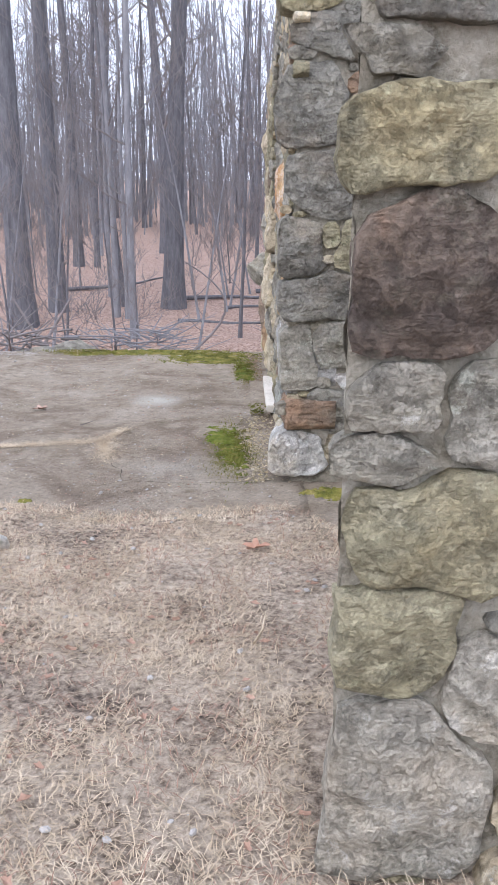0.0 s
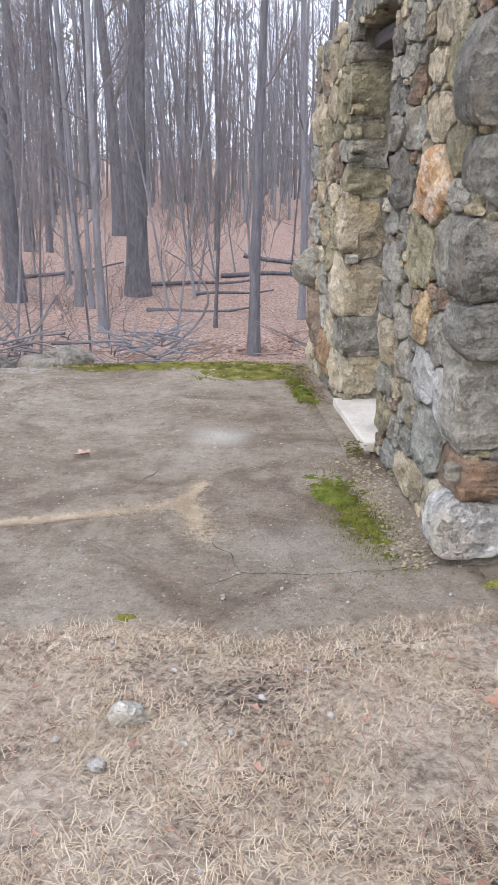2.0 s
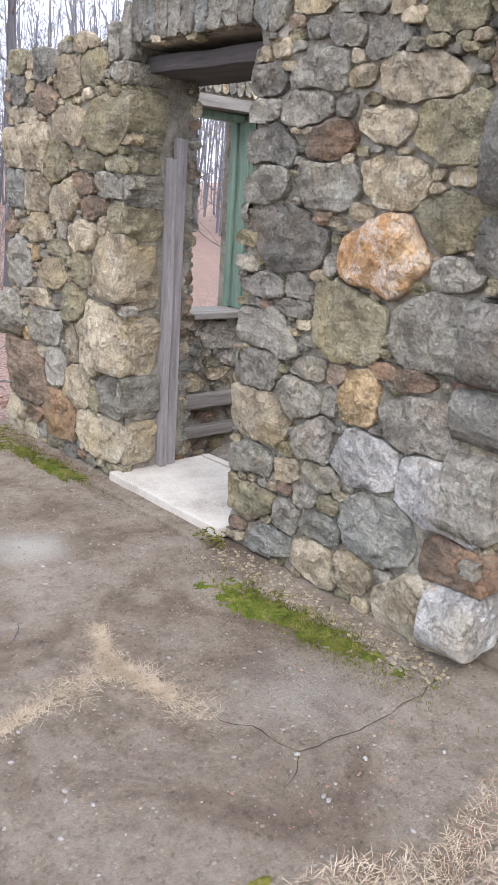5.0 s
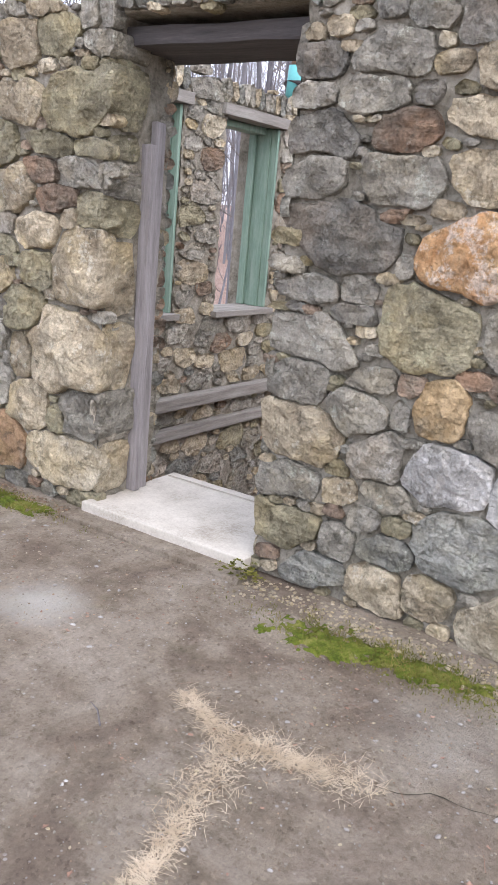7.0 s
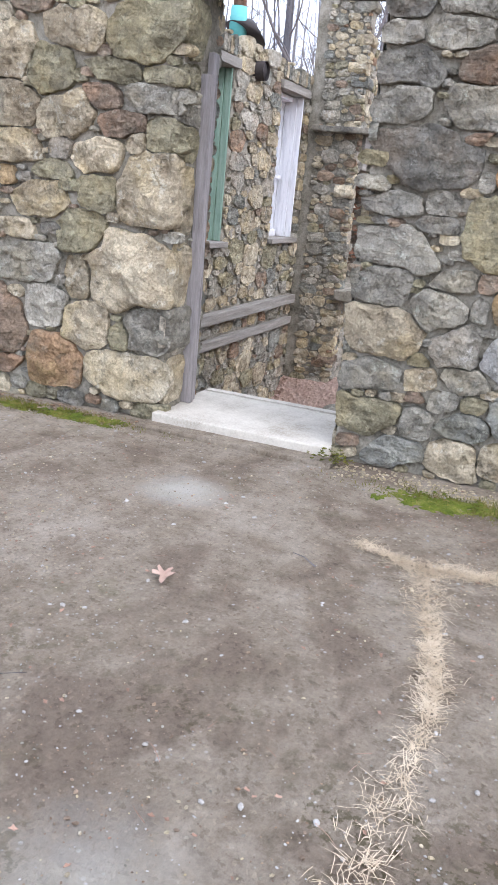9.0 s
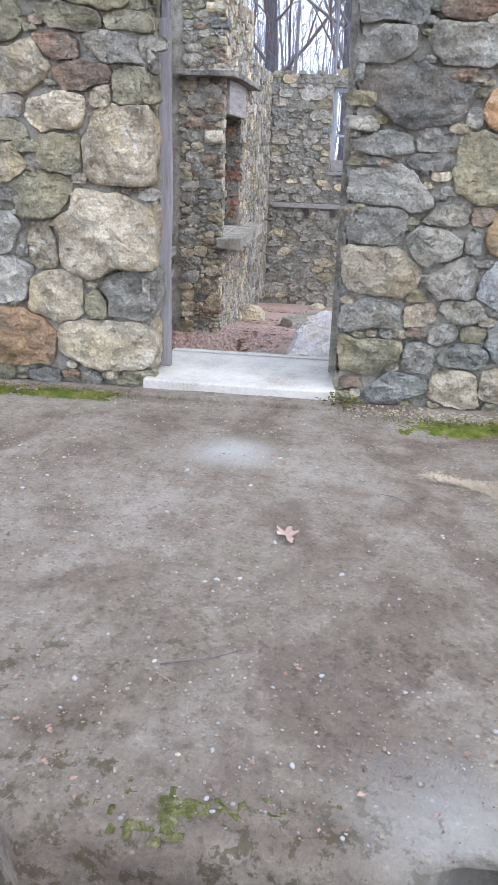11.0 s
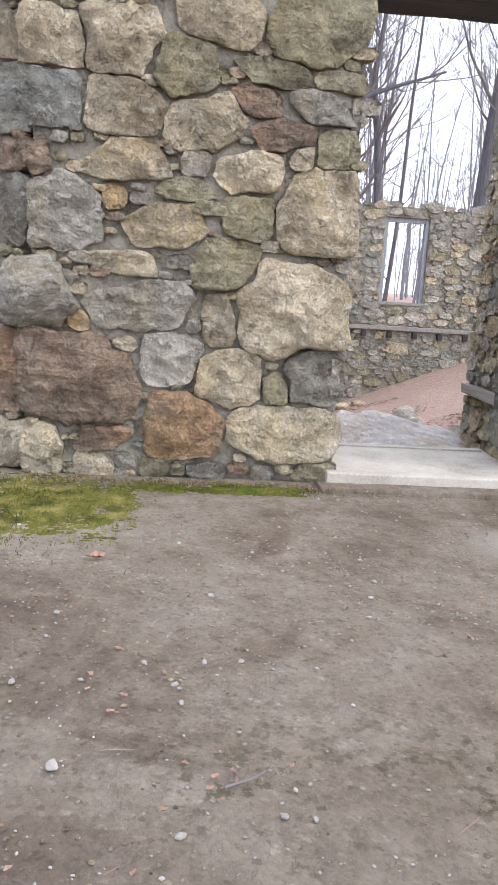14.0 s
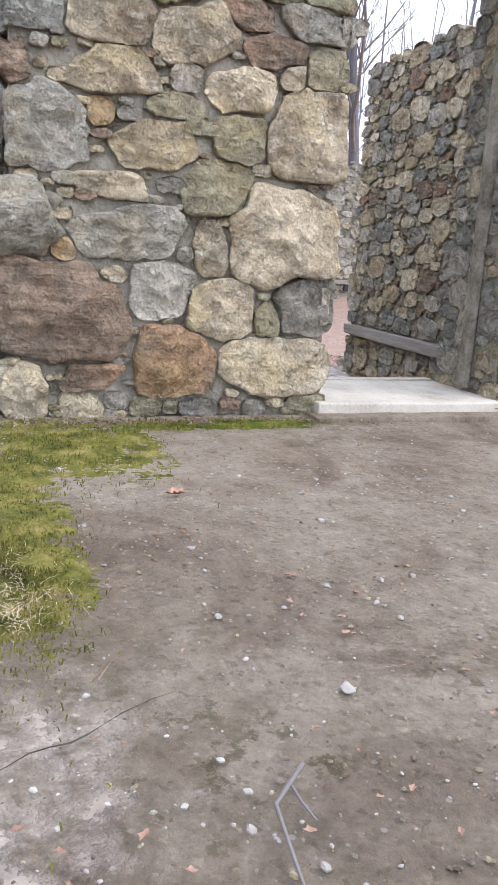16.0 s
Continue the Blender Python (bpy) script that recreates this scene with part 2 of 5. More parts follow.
ORANGE_LEAF = surface("orange_dead_leaf", ((0.3, (0.30, 0.15, 0.095)), (0.6, (0.46, 0.28, 0.20))), 9, 60, 0.8, 0.3, 0.003)
PEBBLE = surface("pale_pebble", ((0.3, (0.20, 0.18, 0.16)), (0.5, (0.33, 0.31, 0.28)), (0.7, (0.52, 0.50, 0.47))), 1.7, 50, 0.85, 0.4, 0.004)
TEAL = surface("teal_enamel", ((0.3, (0.10, 0.36, 0.35)), (0.7, (0.17, 0.50, 0.48))), 4, 40, 0.45, 0.1, 0.002)
IRON = surface("rusty_black_iron", ((0.3, (0.02, 0.02, 0.022)), (0.7, (0.07, 0.055, 0.05))), 5, 50, 0.6, 0.4, 0.004)


def concrete_floor():
    m, n, l, b = node_mat("stained_concrete", 0.8)
    tc = n.new("ShaderNodeTexCoord")
    v = tc.outputs["Object"]
    a = noise_node(n, l, v, 0.9, 6, 0.6)
    c = noise_node(n, l, v, 4.0, 7, 0.65)
    f = noise_node(n, l, v, 75.0, 7, 0.8)
    warp = n.new("ShaderNodeTexNoise")
    warp.inputs["Scale"].default_value = 1.7
    warp.inputs["Detail"].default_value = 7.0
    warp.inputs["Roughness"].default_value = 0.62
    warp.inputs["Distortion"].default_value = 1.2
    l.new(v, warp.inputs["Vector"])
    mixv = math_node(n, l, "ADD", math_node(n, l, "MULTIPLY", a, 0.5), math_node(n, l, "MULTIPLY", c, 0.5))
    col = ramp(n, l, mixv, ((0.34, (0.185, 0.143, 0.100)), (0.45, (0.254, 0.209, 0.155)), (0.55, (0.303, 0.254, 0.194)), (0.66, (0.385, 0.328, 0.265))))
    # soil trodden into the surface, and scuffed pale streaks
    scuff = ramp(n, l, warp.outputs["Fac"], ((0.50, (0, 0, 0)), (0.64, (0.55, 0.55, 0.55))))
    col = mixed(n, l, scuff, col, (0.385, 0.332, 0.268))
    soil = ramp(n, l, warp.outputs["Fac"], ((0.38, (0.85, 0.85, 0.85)), (0.48, (0, 0, 0))))
    col = mixed(n, l, soil, col, (0.185, 0.142, 0.105))
    g = noise_node(n, l, v, 14.0, 8, 0.78)
    col = mixed(n, l, 1.0, col, ramp(n, l, g, ((0.34, (0.70, 0.68, 0.65)), (0.5, (1, 1, 1)), (0.66, (1.17, 1.16, 1.14)))), "MULTIPLY")
    col = mixed(n, l, 1.0, col, ramp(n, l, f, ((0.32, (0.80, 0.78, 0.76)), (0.5, (1, 1, 1)), (0.70, (1.16, 1.16, 1.16)))), "MULTIPLY")
    fleck = n.new("ShaderNodeTexVoronoi")
    fleck.inputs["Scale"].default_value = 85
    bent = n.new("ShaderNodeVectorMath")
    bent.operation = "ADD"
    l.new(v, bent.inputs[0])
    l.new(math_node(n, l, "MULTIPLY", g, 0.06), bent.inputs[1])
    l.new(bent.outputs[0], fleck.inputs["Vector"])
    pick = ramp(n, l, fleck.outputs["Color"], ((0.14, (0.70, 0.68, 0.65)), (0.20, (1, 1, 1)), (0.82, (1, 1, 1)), (0.90, (1.30, 1.30, 1.28))))
    col = mixed(n, l, 0.8, col, pick, "MULTIPLY")
    vor = n.new("ShaderNodeTexVoronoi")
    vor.inputs["Scale"].default_value = 26
    vor.inputs["Randomness"].default_value = 1.0
    l.new(v, vor.inputs["Vector"])
    chip = ramp(n, l, vor.outputs["Distance"], ((0.10, (1, 1, 1)), (0.17, (0, 0, 0))))
    few = ramp(n, l, noise_node(n, l, v, 6.0, 3), ((0.5, (0, 0, 0)), (0.6, (1, 1, 1))))
    col = mixed(n, l, math_node(n, l, "MULTIPLY", chip, math_node(n, l, "MULTIPLY", few, 0.6)), col, (0.50, 0.48, 0.44))
    green = ramp(n, l, noise_node(n, l, v, 2.3, 6, 0.7), ((0.60, (0, 0, 0)), (0.70, (1, 1, 1))))
    col = mixed(n, l, math_node(n, l, "MULTIPLY", green, 0.35), col, (0.13, 0.125, 0.06))
    sep = n.new("ShaderNodeSeparateXYZ")
    l.new(v, sep.inputs[0])
    # damp film in the hollow by the outer edge
    dx = math_node(n, l, "MULTIPLY", math_node(n, l, "ADD", sep.outputs["X"], 2.20), 0.85)
    dy = math_node(n, l, "MULTIPLY", math_node(n, l, "ADD", sep.outputs["Y"], -8.05), 1.7)
    dist = math_node(n, l, "SQRT", math_node(n, l, "ADD", math_node(n, l, "MULTIPLY", dx, dx), math_node(n, l, "MULTIPLY", dy, dy)))
    wet = math_node(n, l, "SUBTRACT", math_node(n, l, "ADD", math_node(n, l, "MULTIPLY", noise_node(n, l, v, 7.0, 6, 0.7), 2.6), -1.0), dist)
    wetf = ramp(n, l, wet, ((0.04, (0, 0, 0)), (0.40, (1, 1, 1))))
    # specks of dark moss round the damp hollow and along the worn outer edge
    speck = ramp(n, l, noise_node(n, l, v, 17.0, 7, 0.72), ((0.53, (0, 0, 0)), (0.57, (1, 1, 1))))
    patchy = ramp(n, l, noise_node(n, l, v, 1.9, 4, 0.6), ((0.46, (0, 0, 0)), (0.54, (1, 1, 1))))
    edge = ramp(n, l, math_node(n, l, "MULTIPLY", sep.outputs["X"], -0.3), ((0.50, (0, 0, 0)), (0.66, (1, 1, 1))))
    col = mixed(n, l, math_node(n, l, "MULTIPLY", math_node(n, l, "MULTIPLY", speck, patchy), math_node(n, l, "MULTIPLY", edge, 0.7)), col, (0.085, 0.072, 0.032))
    # chalky bloom: one round patch before the door; pale patches at the outer edge and by the end wall
    for px, py, wide, strong in ((0.62, -5.97, 0.21, 0.75), (2.60, -5.20, 0.24, 0.5), (0.35, -4.35, 0.30, 0.25)):
        bx = math_node(n, l, "ADD", sep.outputs["X"], px)
        by = math_node(n, l, "ADD", sep.outputs["Y"], py)
        bd = math_node(n, l, "SQRT", math_node(n, l, "ADD", math_node(n, l, "MULTIPLY", bx, bx), math_node(n, l, "MULTIPLY", by, by)))
        bloom = ramp(n, l, math_node(n, l, "ADD", bd, math_node(n, l, "MULTIPLY", g, 0.32)), ((0.18, (strong, strong, strong)), (0.18 + wide, (0, 0, 0))))
        col = mixed(n, l, bloom, col, (0.52, 0.50, 0.44))
    # The damp film's pale sky sheen is partly mixed into the base colour.
    l.new(mixed(n, l, math_node(n, l, "MULTIPLY", wetf, 0.30), col, (0.30, 0.27, 0.255)), b.inputs["Base Color"])
    l.new(mixed(n, l, wetf, (0.82, 0.82, 0.82), (0.30, 0.30, 0.30)), b.inputs["Roughness"])
    l.new(math_node(n, l, "ADD", math_node(n, l, "MULTIPLY", wetf, 0.25), 0.2), b.inputs["Specular IOR Level"])
    h = math_node(n, l, "ADD", math_node(n, l, "MULTIPLY", f, 0.8), math_node(n, l, "MULTIPLY", g, 1.2))
    h = math_node(n, l, "MULTIPLY", h, math_node(n, l, "SUBTRACT", 1.0, math_node(n, l, "MULTIPLY", wetf, 0.93)))
    bumped(n, l, b, h, 0.9, 0.02)
    return m


def ground_mat():
    """Straw and bare soil in front, leaf litter in the woods and inside the ruin."""
    m, n, l, b = node_mat("woodland_ground", 0.95)
    tc = n.new("ShaderNodeTexCoord")
    v = tc.outputs["Object"]
    sep = n.new("ShaderNodeSeparateXYZ")
    l.new(v, sep.inputs[0])
    c = noise_node(n, l, v, 2.2, 7, 0.65)
    f = noise_node(n, l, v, 34.0, 6, 0.75)
    straw = ramp(n, l, math_node(n, l, "ADD", math_node(n, l, "MULTIPLY", c, 0.45), math_node(n, l, "MULTIPLY", f, 0.55)),
                 ((0.37, (0.060, 0.045, 0.036)), (0.44, (0.22, 0.172, 0.13)), (0.52, (0.43, 0.352, 0.268)), (0.64, (0.62, 0.53, 0.42))))
    vor = n.new("ShaderNodeTexVoronoi")
    vor.inputs["Scale"].default_value = 22.0
    l.new(v, vor.inputs["Vector"])
    leaf = ramp(n, l, vor.outputs["Color"], ((0.1, (0.19, 0.118, 0.085)), (0.45, (0.36, 0.238, 0.182)), (0.8, (0.50, 0.365, 0.30))))
    leaf = mixed(n, l, ramp(n, l, c, ((0.45, (0, 0, 0)), (0.75, (0.8, 0.8, 0.8)))), leaf, (0.27, 0.20, 0.165))
    north = math_node(n, l, "ADD", sep.outputs["Y"], math_node(n, l, "MULTIPLY", c, 1.2))
    east = math_node(n, l, "ADD", sep.outputs["X"], math_node(n, l, "MULTIPLY", c, 0.6))
    wood = math_node(n, l, "MAXIMUM", ramp(n, l, math_node(n, l, "MULTIPLY", north, 0.1), ((0.80, (0, 0, 0)), (0.93, (1, 1, 1)))),
                     ramp(n, l, math_node(n, l, "MULTIPLY", east, 0.1), ((0.10, (0, 0, 0)), (0.14, (1, 1, 1)))))
    dust = ramp(n, l, math_node(n, l, "MULTIPLY", east, 0.1), ((0.30, (0, 0, 0)), (0.40, (0.55, 0.55, 0.55))))
    inner = math_node(n, l, "MULTIPLY", dust, math_node(n, l, "LESS_THAN", sep.outputs["Y"], 7.6))
    leaf = mixed(n, l, inner, leaf, (0.50, 0.36, 0.29))
    l.new(mixed(n, l, wood, straw, leaf), b.inputs["Base Color"])
    bumped(n, l, b, math_node(n, l, "ADD", f, vor.outputs["Distance"]), 0.9, 0.04)
    return m


CONCRETE = concrete_floor()
GROUND = ground_mat()


# ---- mesh helpers ----
def mesh_of(name, verts, faces, material, smooth=False):
    me = bpy.data.meshes.new(name)
    me.from_pydata([tuple(map(float, p)) for p in verts], [], faces)
    me.materials.append(material)
    if smooth:
        me.polygons.foreach_set("use_smooth", [True] * len(me.polygons))
    me.update()
    return me


def under(ob, parent):
    if parent is not None:
        ob.parent = parent
    return ob


def part(name, bm, material, parent=None, label="", smooth=False):
    me = bpy.data.meshes.new(name)
    bm.to_mesh(me)
    bm.free()
    me.materials.append(material)
    if smooth:
        me.polygons.foreach_set("use_smooth", [True] * len(me.polygons))
    return tagged(under(new(name, me), parent), label)


def boxes_bm(boxes, bevel=0.0, rough=0.0, seed=0):
    """Boxes (x0, x1, y0, y1, z0, z1) in one bmesh, edges softened, and roughened by a little noise."""
    bm = bmesh.new()
    for x0, x1, y0, y1, z0, z1 in boxes:
        g = bmesh.ops.create_cube(bm, size=1.0)
        for v in g["verts"]:
            v.co = Vector(((x0 + x1) / 2 + v.co.x * (x1 - x0), (y0 + y1) / 2 + v.co.y * (y1 - y0), (z0 + z1) / 2 + v.co.z * (z1 - z0)))
    if bevel:
        bmesh.ops.bevel(bm, geom=bm.edges[:], offset=bevel, segments=2, affect="EDGES", profile=0.6)
    if rough:
        bmesh.ops.subdivide_edges(bm, edges=[e for e in bm.edges if e.calc_length() > 0.25], cuts=5, use_grid_fill=True)
        for v in bm.verts:
            v.co += rough * noise.noise_vector(v.co * 4.0 + Vector((seed, 0, 0)))
    return bm


def step(a, b, x):
    t = np.clip((x - a) / (b - a), 0, 1)
    return t * t * (3 - 2 * t)


def wave(x, y, s, k=0.0):
    return noise.noise(Vector((x * s, y * s, k)))


# ---- ground ----
def lawn_edge(x):
    return 3.62 + 0.10 * math.sin(x * 3.1) + 0.16 * noise.noise(Vector((x * 1.7, 2.0, 0))) - 0.8 * float(step(0.2, 0.75, x))


def ground_z(x, y):
    n1 = wave(x, y, 0.35)
    near = 0.03 + 0.02 * wave(x, y, 1.3) + 0.012 * wave(x, y, 5.0)
    near -= 0.07 * math.exp(-((x - 0.5) / 0.42) ** 2 - ((y - 1.45) / 0.32) ** 2)
    west = -0.1 * float(step(2.8, 4.2, y)) - 0.62 * float(step(4.0, 8.6, y))
    wood = -0.55 * float(step(8.0, 9.2, y)) - 1.55 * float(step(9.6, 18, y)) + 0.036 * max(0.0, y - 21) + 0.25 * n1 * float(step(9, 14, y))
    z = near + west * float(1 - step(-3.0, -2.6, x))
    under_slab = float(step(lawn_edge(x) - 0.04, lawn_edge(x) + 0.12, y))
    if x > -2.85:
        z = z * (1 - under_slab) - 0.33 * under_slab
    if y > 7.95:
        z = min(z, near + west) if x < -2.7 else z
        z = min(z, wood) if y < 18 else wood
    inside = float(step(0.7, 1.0, x)) * float(step(2.6, 4.3, y) if x < 4.6 else step(-4, -3, y))
    if y < 7.75:
        floor_in = -0.16 - 0.14 * (x - 1) + 0.36 * (x - 1) / 13 * max(0.0, 5.0 - y) + 0.08 * n1 - 0.55 * float(step(5.9, 7.1, y)) * float(step(1.1, 1.8, x)) * float(1 - step(5.0, 5.8, x))
        if x > 15.0:
            floor_in = max(floor_in, -2.0 + 0.10 * (x - 15.0))
            floor_in = min(floor_in, -0.6)
        z = z * (1 - inside) + floor_in * inside
    elif x > 14.3:
        z = max(z, min(-0.6, -2.0 + 0.10 * (x - 15.0))) if y < 30 else z
    return z


def graded(lo, hi, fine, far):
    inner = list(np.arange(lo, hi + fine / 2, fine))
    out, d, a, b = [], fine * 1.5, lo, hi
    while a > -far or b < far:
        a, b, d = a - d, b + d, d * 1.22
        inner = [a] + inner + [b]
    return inner


gx = graded(-4.5, 3.0, 0.11, 420)
gx = [x for x in gx if not 3.0 < x < 17.0] + list(np.arange(3.2, 17.0, 0.3))
gx.sort()
gy = graded(-1.0, 9.6, 0.11, 420)
gv = [(x, y, ground_z(x, y)) for y in gy for x in gx]
w = len(gx)
gf = [(j * w + i, j * w + i + 1, (j + 1) * w + i + 1, (j + 1) * w + i) for j in range(len(gy) - 1) for i in range(w - 1)]
tagged(new("ground", mesh_of("ground", gv, gf, GROUND, True)), "straw-covered soil running into leaf litter under bare trees", "ground", kind="structure")


def slab_z(x, y):
    return 0.006 * wave(x, y, 1.1) + 0.003 * wave(x, y, 7.0) - 0.012 * math.exp(-((x + 2.1) ** 2) / 0.3 - ((y - 8.0) ** 2) / 0.2)


def slab(name, x0, x1, y0, y1, label, cells=18, worn=1.0, drop=0.0):
    """Concrete slab with a worn outer edge."""
    xs = np.linspace(x0, x1, max(8, int((x1 - x0) * cells)))
    ys = np.linspace(y0, y1, max(8, int((y1 - y0) * cells)))
    top = []
    for y in ys:
        for x in xs:
            west, north = worn * float(x < x0 + 0.02), worn * float(y > y1 - 0.02)
            bite = max(0.0, wave(0, y, 3.0, 5.0) - 0.15) * 0.35
            px = x + (0.05 * wave(0, y, 2.2, 3.0) + 0.02 * wave(0, y, 9, 1.0) + bite + 0.22 * float(1 - step(4.7, 5.4, y))) * west
            py = y + 0.06 * wave(x, 0, 2.0, 7.0) * north
            top.append((px, py, slab_z(x, y) - drop - 0.02 * west * (1 + wave(0, y, 4)) - 0.03 * north))
    nx, ny = len(xs), len(ys)
    faces = [(j * nx + i, j * nx + i + 1, (j + 1) * nx + i + 1, (j + 1) * nx + i) for j in range(ny - 1) for i in range(nx - 1)]
    rim = [i for i in range(nx)] + [j * nx + nx - 1 for j in range(1, ny)] + [(ny - 1) * nx + i for i in range(nx - 2, -1, -1)] + [j * nx for j in range(ny - 2, 0, -1)]
    base = len(top)
    top += [(top[i][0], top[i][1], -0.9) for i in rim]
    k = len(rim)
    faces += [(rim[i], base + i, base + (i + 1) % k, rim[(i + 1) % k]) for i in range(k)]
    return tagged(new(name, mesh_of(name, top, faces, CONCRETE, True)), label, "floor", kind="structure")


slab("porch_floor", -2.76, 0.34, 2.5, 8.17, "stained grey-brown concrete porch slab with moss and grit")
slab("apron_floor", 0.28, 2.2, 2.5, 4.2, "stained concrete apron before the end wall", worn=0.0, drop=0.005)


# ---- stone walls ----
# Chosen stones of the walls: along, height, half width, half height, kind of rock.
WEST_NORTH_1 = (
    (7.96, 0.13, 0.17, 0.12, 'cream'), (7.63, 0.18, 0.18, 0.05, 'brown'), (6.8, 0.23, 0.24, 0.13, 'cream'),
    (7.26, 0.26, 0.18, 0.16, 'russet'), (6.84, 0.44, 0.07, 0.08, 'olive'), (7.77, 0.45, 0.31, 0.21, 'brown'),
    (7.07, 0.47, 0.18, 0.13, 'tan'), (6.67, 0.51, 0.13, 0.14, 'grey'), (7.32, 0.55, 0.15, 0.13, 'pale'),
    (7.54, 0.61, 0.07, 0.04, 'tan'), (7.74, 0.7, 0.05, 0.05, 'ochre'), (7.23, 0.71, 0.04, 0.04, 'pale'),
    (7.12, 0.74, 0.08, 0.12, 'tan'), (7.47, 0.79, 0.25, 0.11, 'grey'), (6.8, 0.81, 0.24, 0.22, 'tan'),
)
WEST_NORTH_2 = (
    (7.52, 0.97, 0.23, 0.07, 'tan'), (7.1, 1.0, 0.16, 0.13, 'olive'),
    (7.39, 1.14, 0.25, 0.11, 'tan'), (7.85, 1.17, 0.23, 0.15, 'grey'), (7.01, 1.19, 0.12, 0.12, 'olive'),
    (6.72, 1.22, 0.17, 0.19, 'tan'), (7.6, 1.24, 0.07, 0.06, 'ochre'), (7.35, 1.29, 0.19, 0.05, 'olive'),
    (7.02, 1.38, 0.17, 0.1, 'tan'), (7.98, 1.38, 0.1, 0.08, 'brown'), (7.57, 1.4, 0.22, 0.09, 'tan'),
    (7.25, 1.42, 0.07, 0.06, 'pale'), (6.79, 1.47, 0.06, 0.06, 'tan'), (6.65, 1.51, 0.08, 0.08, 'olive'),
)
WEST_NORTH_3 = (
    (6.88, 1.55, 0.15, 0.07, 'brown'), (7.2, 1.57, 0.18, 0.12, 'tan'), (7.57, 1.63, 0.17, 0.12, 'tan'),
    (7.92, 1.64, 0.17, 0.12, 'slate'), (6.99, 1.68, 0.11, 0.07, 'brown'), (6.72, 1.68, 0.16, 0.07, 'grey'),
    (7.33, 1.8, 0.16, 0.13, 'olive'), (6.66, 1.8, 0.11, 0.05, 'olive'), (6.97, 1.81, 0.22, 0.06, 'olive'),
    (7.91, 1.86, 0.17, 0.11, 'tan'), (7.58, 1.88, 0.17, 0.14, 'tan'), (6.74, 1.97, 0.24, 0.15, 'olive'),
    (7.17, 1.99, 0.18, 0.09, 'tan'),
)
WEST_DOOR_1 = (
    (5.25, 0.11, 0.15, 0.07, 'slate'), (4.95, 0.13, 0.11, 0.09, 'tan'), (4.72, 0.15, 0.1, 0.09, 'tan'),
    (5.4, 0.25, 0.15, 0.09, 'olive'), (5.14, 0.26, 0.08, 0.07, 'grey'), (4.9, 0.28, 0.13, 0.07, 'slate'),
    (5.04, 0.39, 0.07, 0.05, 'grey'), (4.87, 0.4, 0.07, 0.04, 'olive'), (5.41, 0.49, 0.16, 0.08, 'grey'),
    (5.16, 0.49, 0.08, 0.06, 'tan'), (4.93, 0.52, 0.14, 0.06, 'grey'), (5.18, 0.58, 0.06, 0.04, 'olive'),
)
WEST_DOOR_2 = (
    (5.01, 0.67, 0.13, 0.12, 'pale'), (5.34, 0.69, 0.19, 0.13, 'tan'), (5.12, 0.81, 0.14, 0.1, 'grey'),
    (4.93, 0.85, 0.05, 0.06, 'grey'), (5.4, 0.91, 0.13, 0.1, 'grey'), (5.08, 0.97, 0.11, 0.05, 'grey'),
    (4.9, 0.97, 0.06, 0.05, 'brown'), (5.31, 1.09, 0.26, 0.09, 'grey'), (5.17, 1.21, 0.11, 0.04, 'dark'),
    (5.43, 1.21, 0.07, 0.02, 'dark'), (5.39, 1.3, 0.13, 0.07, 'dark'), (5.18, 1.32, 0.08, 0.06, 'grey'),
)
WEST_DOOR_3 = (
    (5.0, 1.41, 0.04, 0.05, 'grey'), (5.29, 1.48, 0.26, 0.14, 'dark'), (5.07, 1.59, 0.09, 0.03, 'brown'),
    (5.42, 1.72, 0.12, 0.08, 'grey'), (5.06, 1.72, 0.18, 0.09, 'grey'), (5.4, 1.88, 0.17, 0.08, 'dark'),
    (5.06, 1.89, 0.12, 0.07, 'brown'), (5.23, 2.02, 0.13, 0.07, 'grey'), (5.47, 2.02, 0.11, 0.05, 'grey'),
    (5.47, 2.13, 0.12, 0.06, 'dark'), (5.16, 2.16, 0.16, 0.07, 'grey'),
)
WEST_SOUTH_1 = (
    (4.3, 0.14, 0.27, 0.17, 'cream'), (4.24, 0.37, 0.18, 0.11, 'brown'), (4.6, 0.39, 0.24, 0.15, 'slate'),
    (4.33, 0.61, 0.22, 0.16, 'white'), (4.72, 0.65, 0.2, 0.13, 'white'), (4.47, 0.86, 0.19, 0.12, 'pale'),
    (4.79, 0.9, 0.12, 0.12, 'ochre'), (4.54, 1.03, 0.16, 0.05, 'brown'), (4.29, 1.04, 0.09, 0.03, 'brick'),
)
WEST_SOUTH_2 = (
    (4.89, 1.2, 0.19, 0.16, 'olive'), (4.42, 1.2, 0.21, 0.18, 'grey'), (4.39, 1.44, 0.1, 0.07, 'pale'),
    (4.71, 1.47, 0.23, 0.15, 'orange'), (4.43, 1.6, 0.16, 0.1, 'olive'), (4.71, 1.74, 0.16, 0.09, 'tan'),
    (4.47, 1.93, 0.15, 0.1, 'olive'), (4.78, 1.95, 0.14, 0.06, 'tan'), (4.62, 2.1, 0.18, 0.08, 'tan'),
)
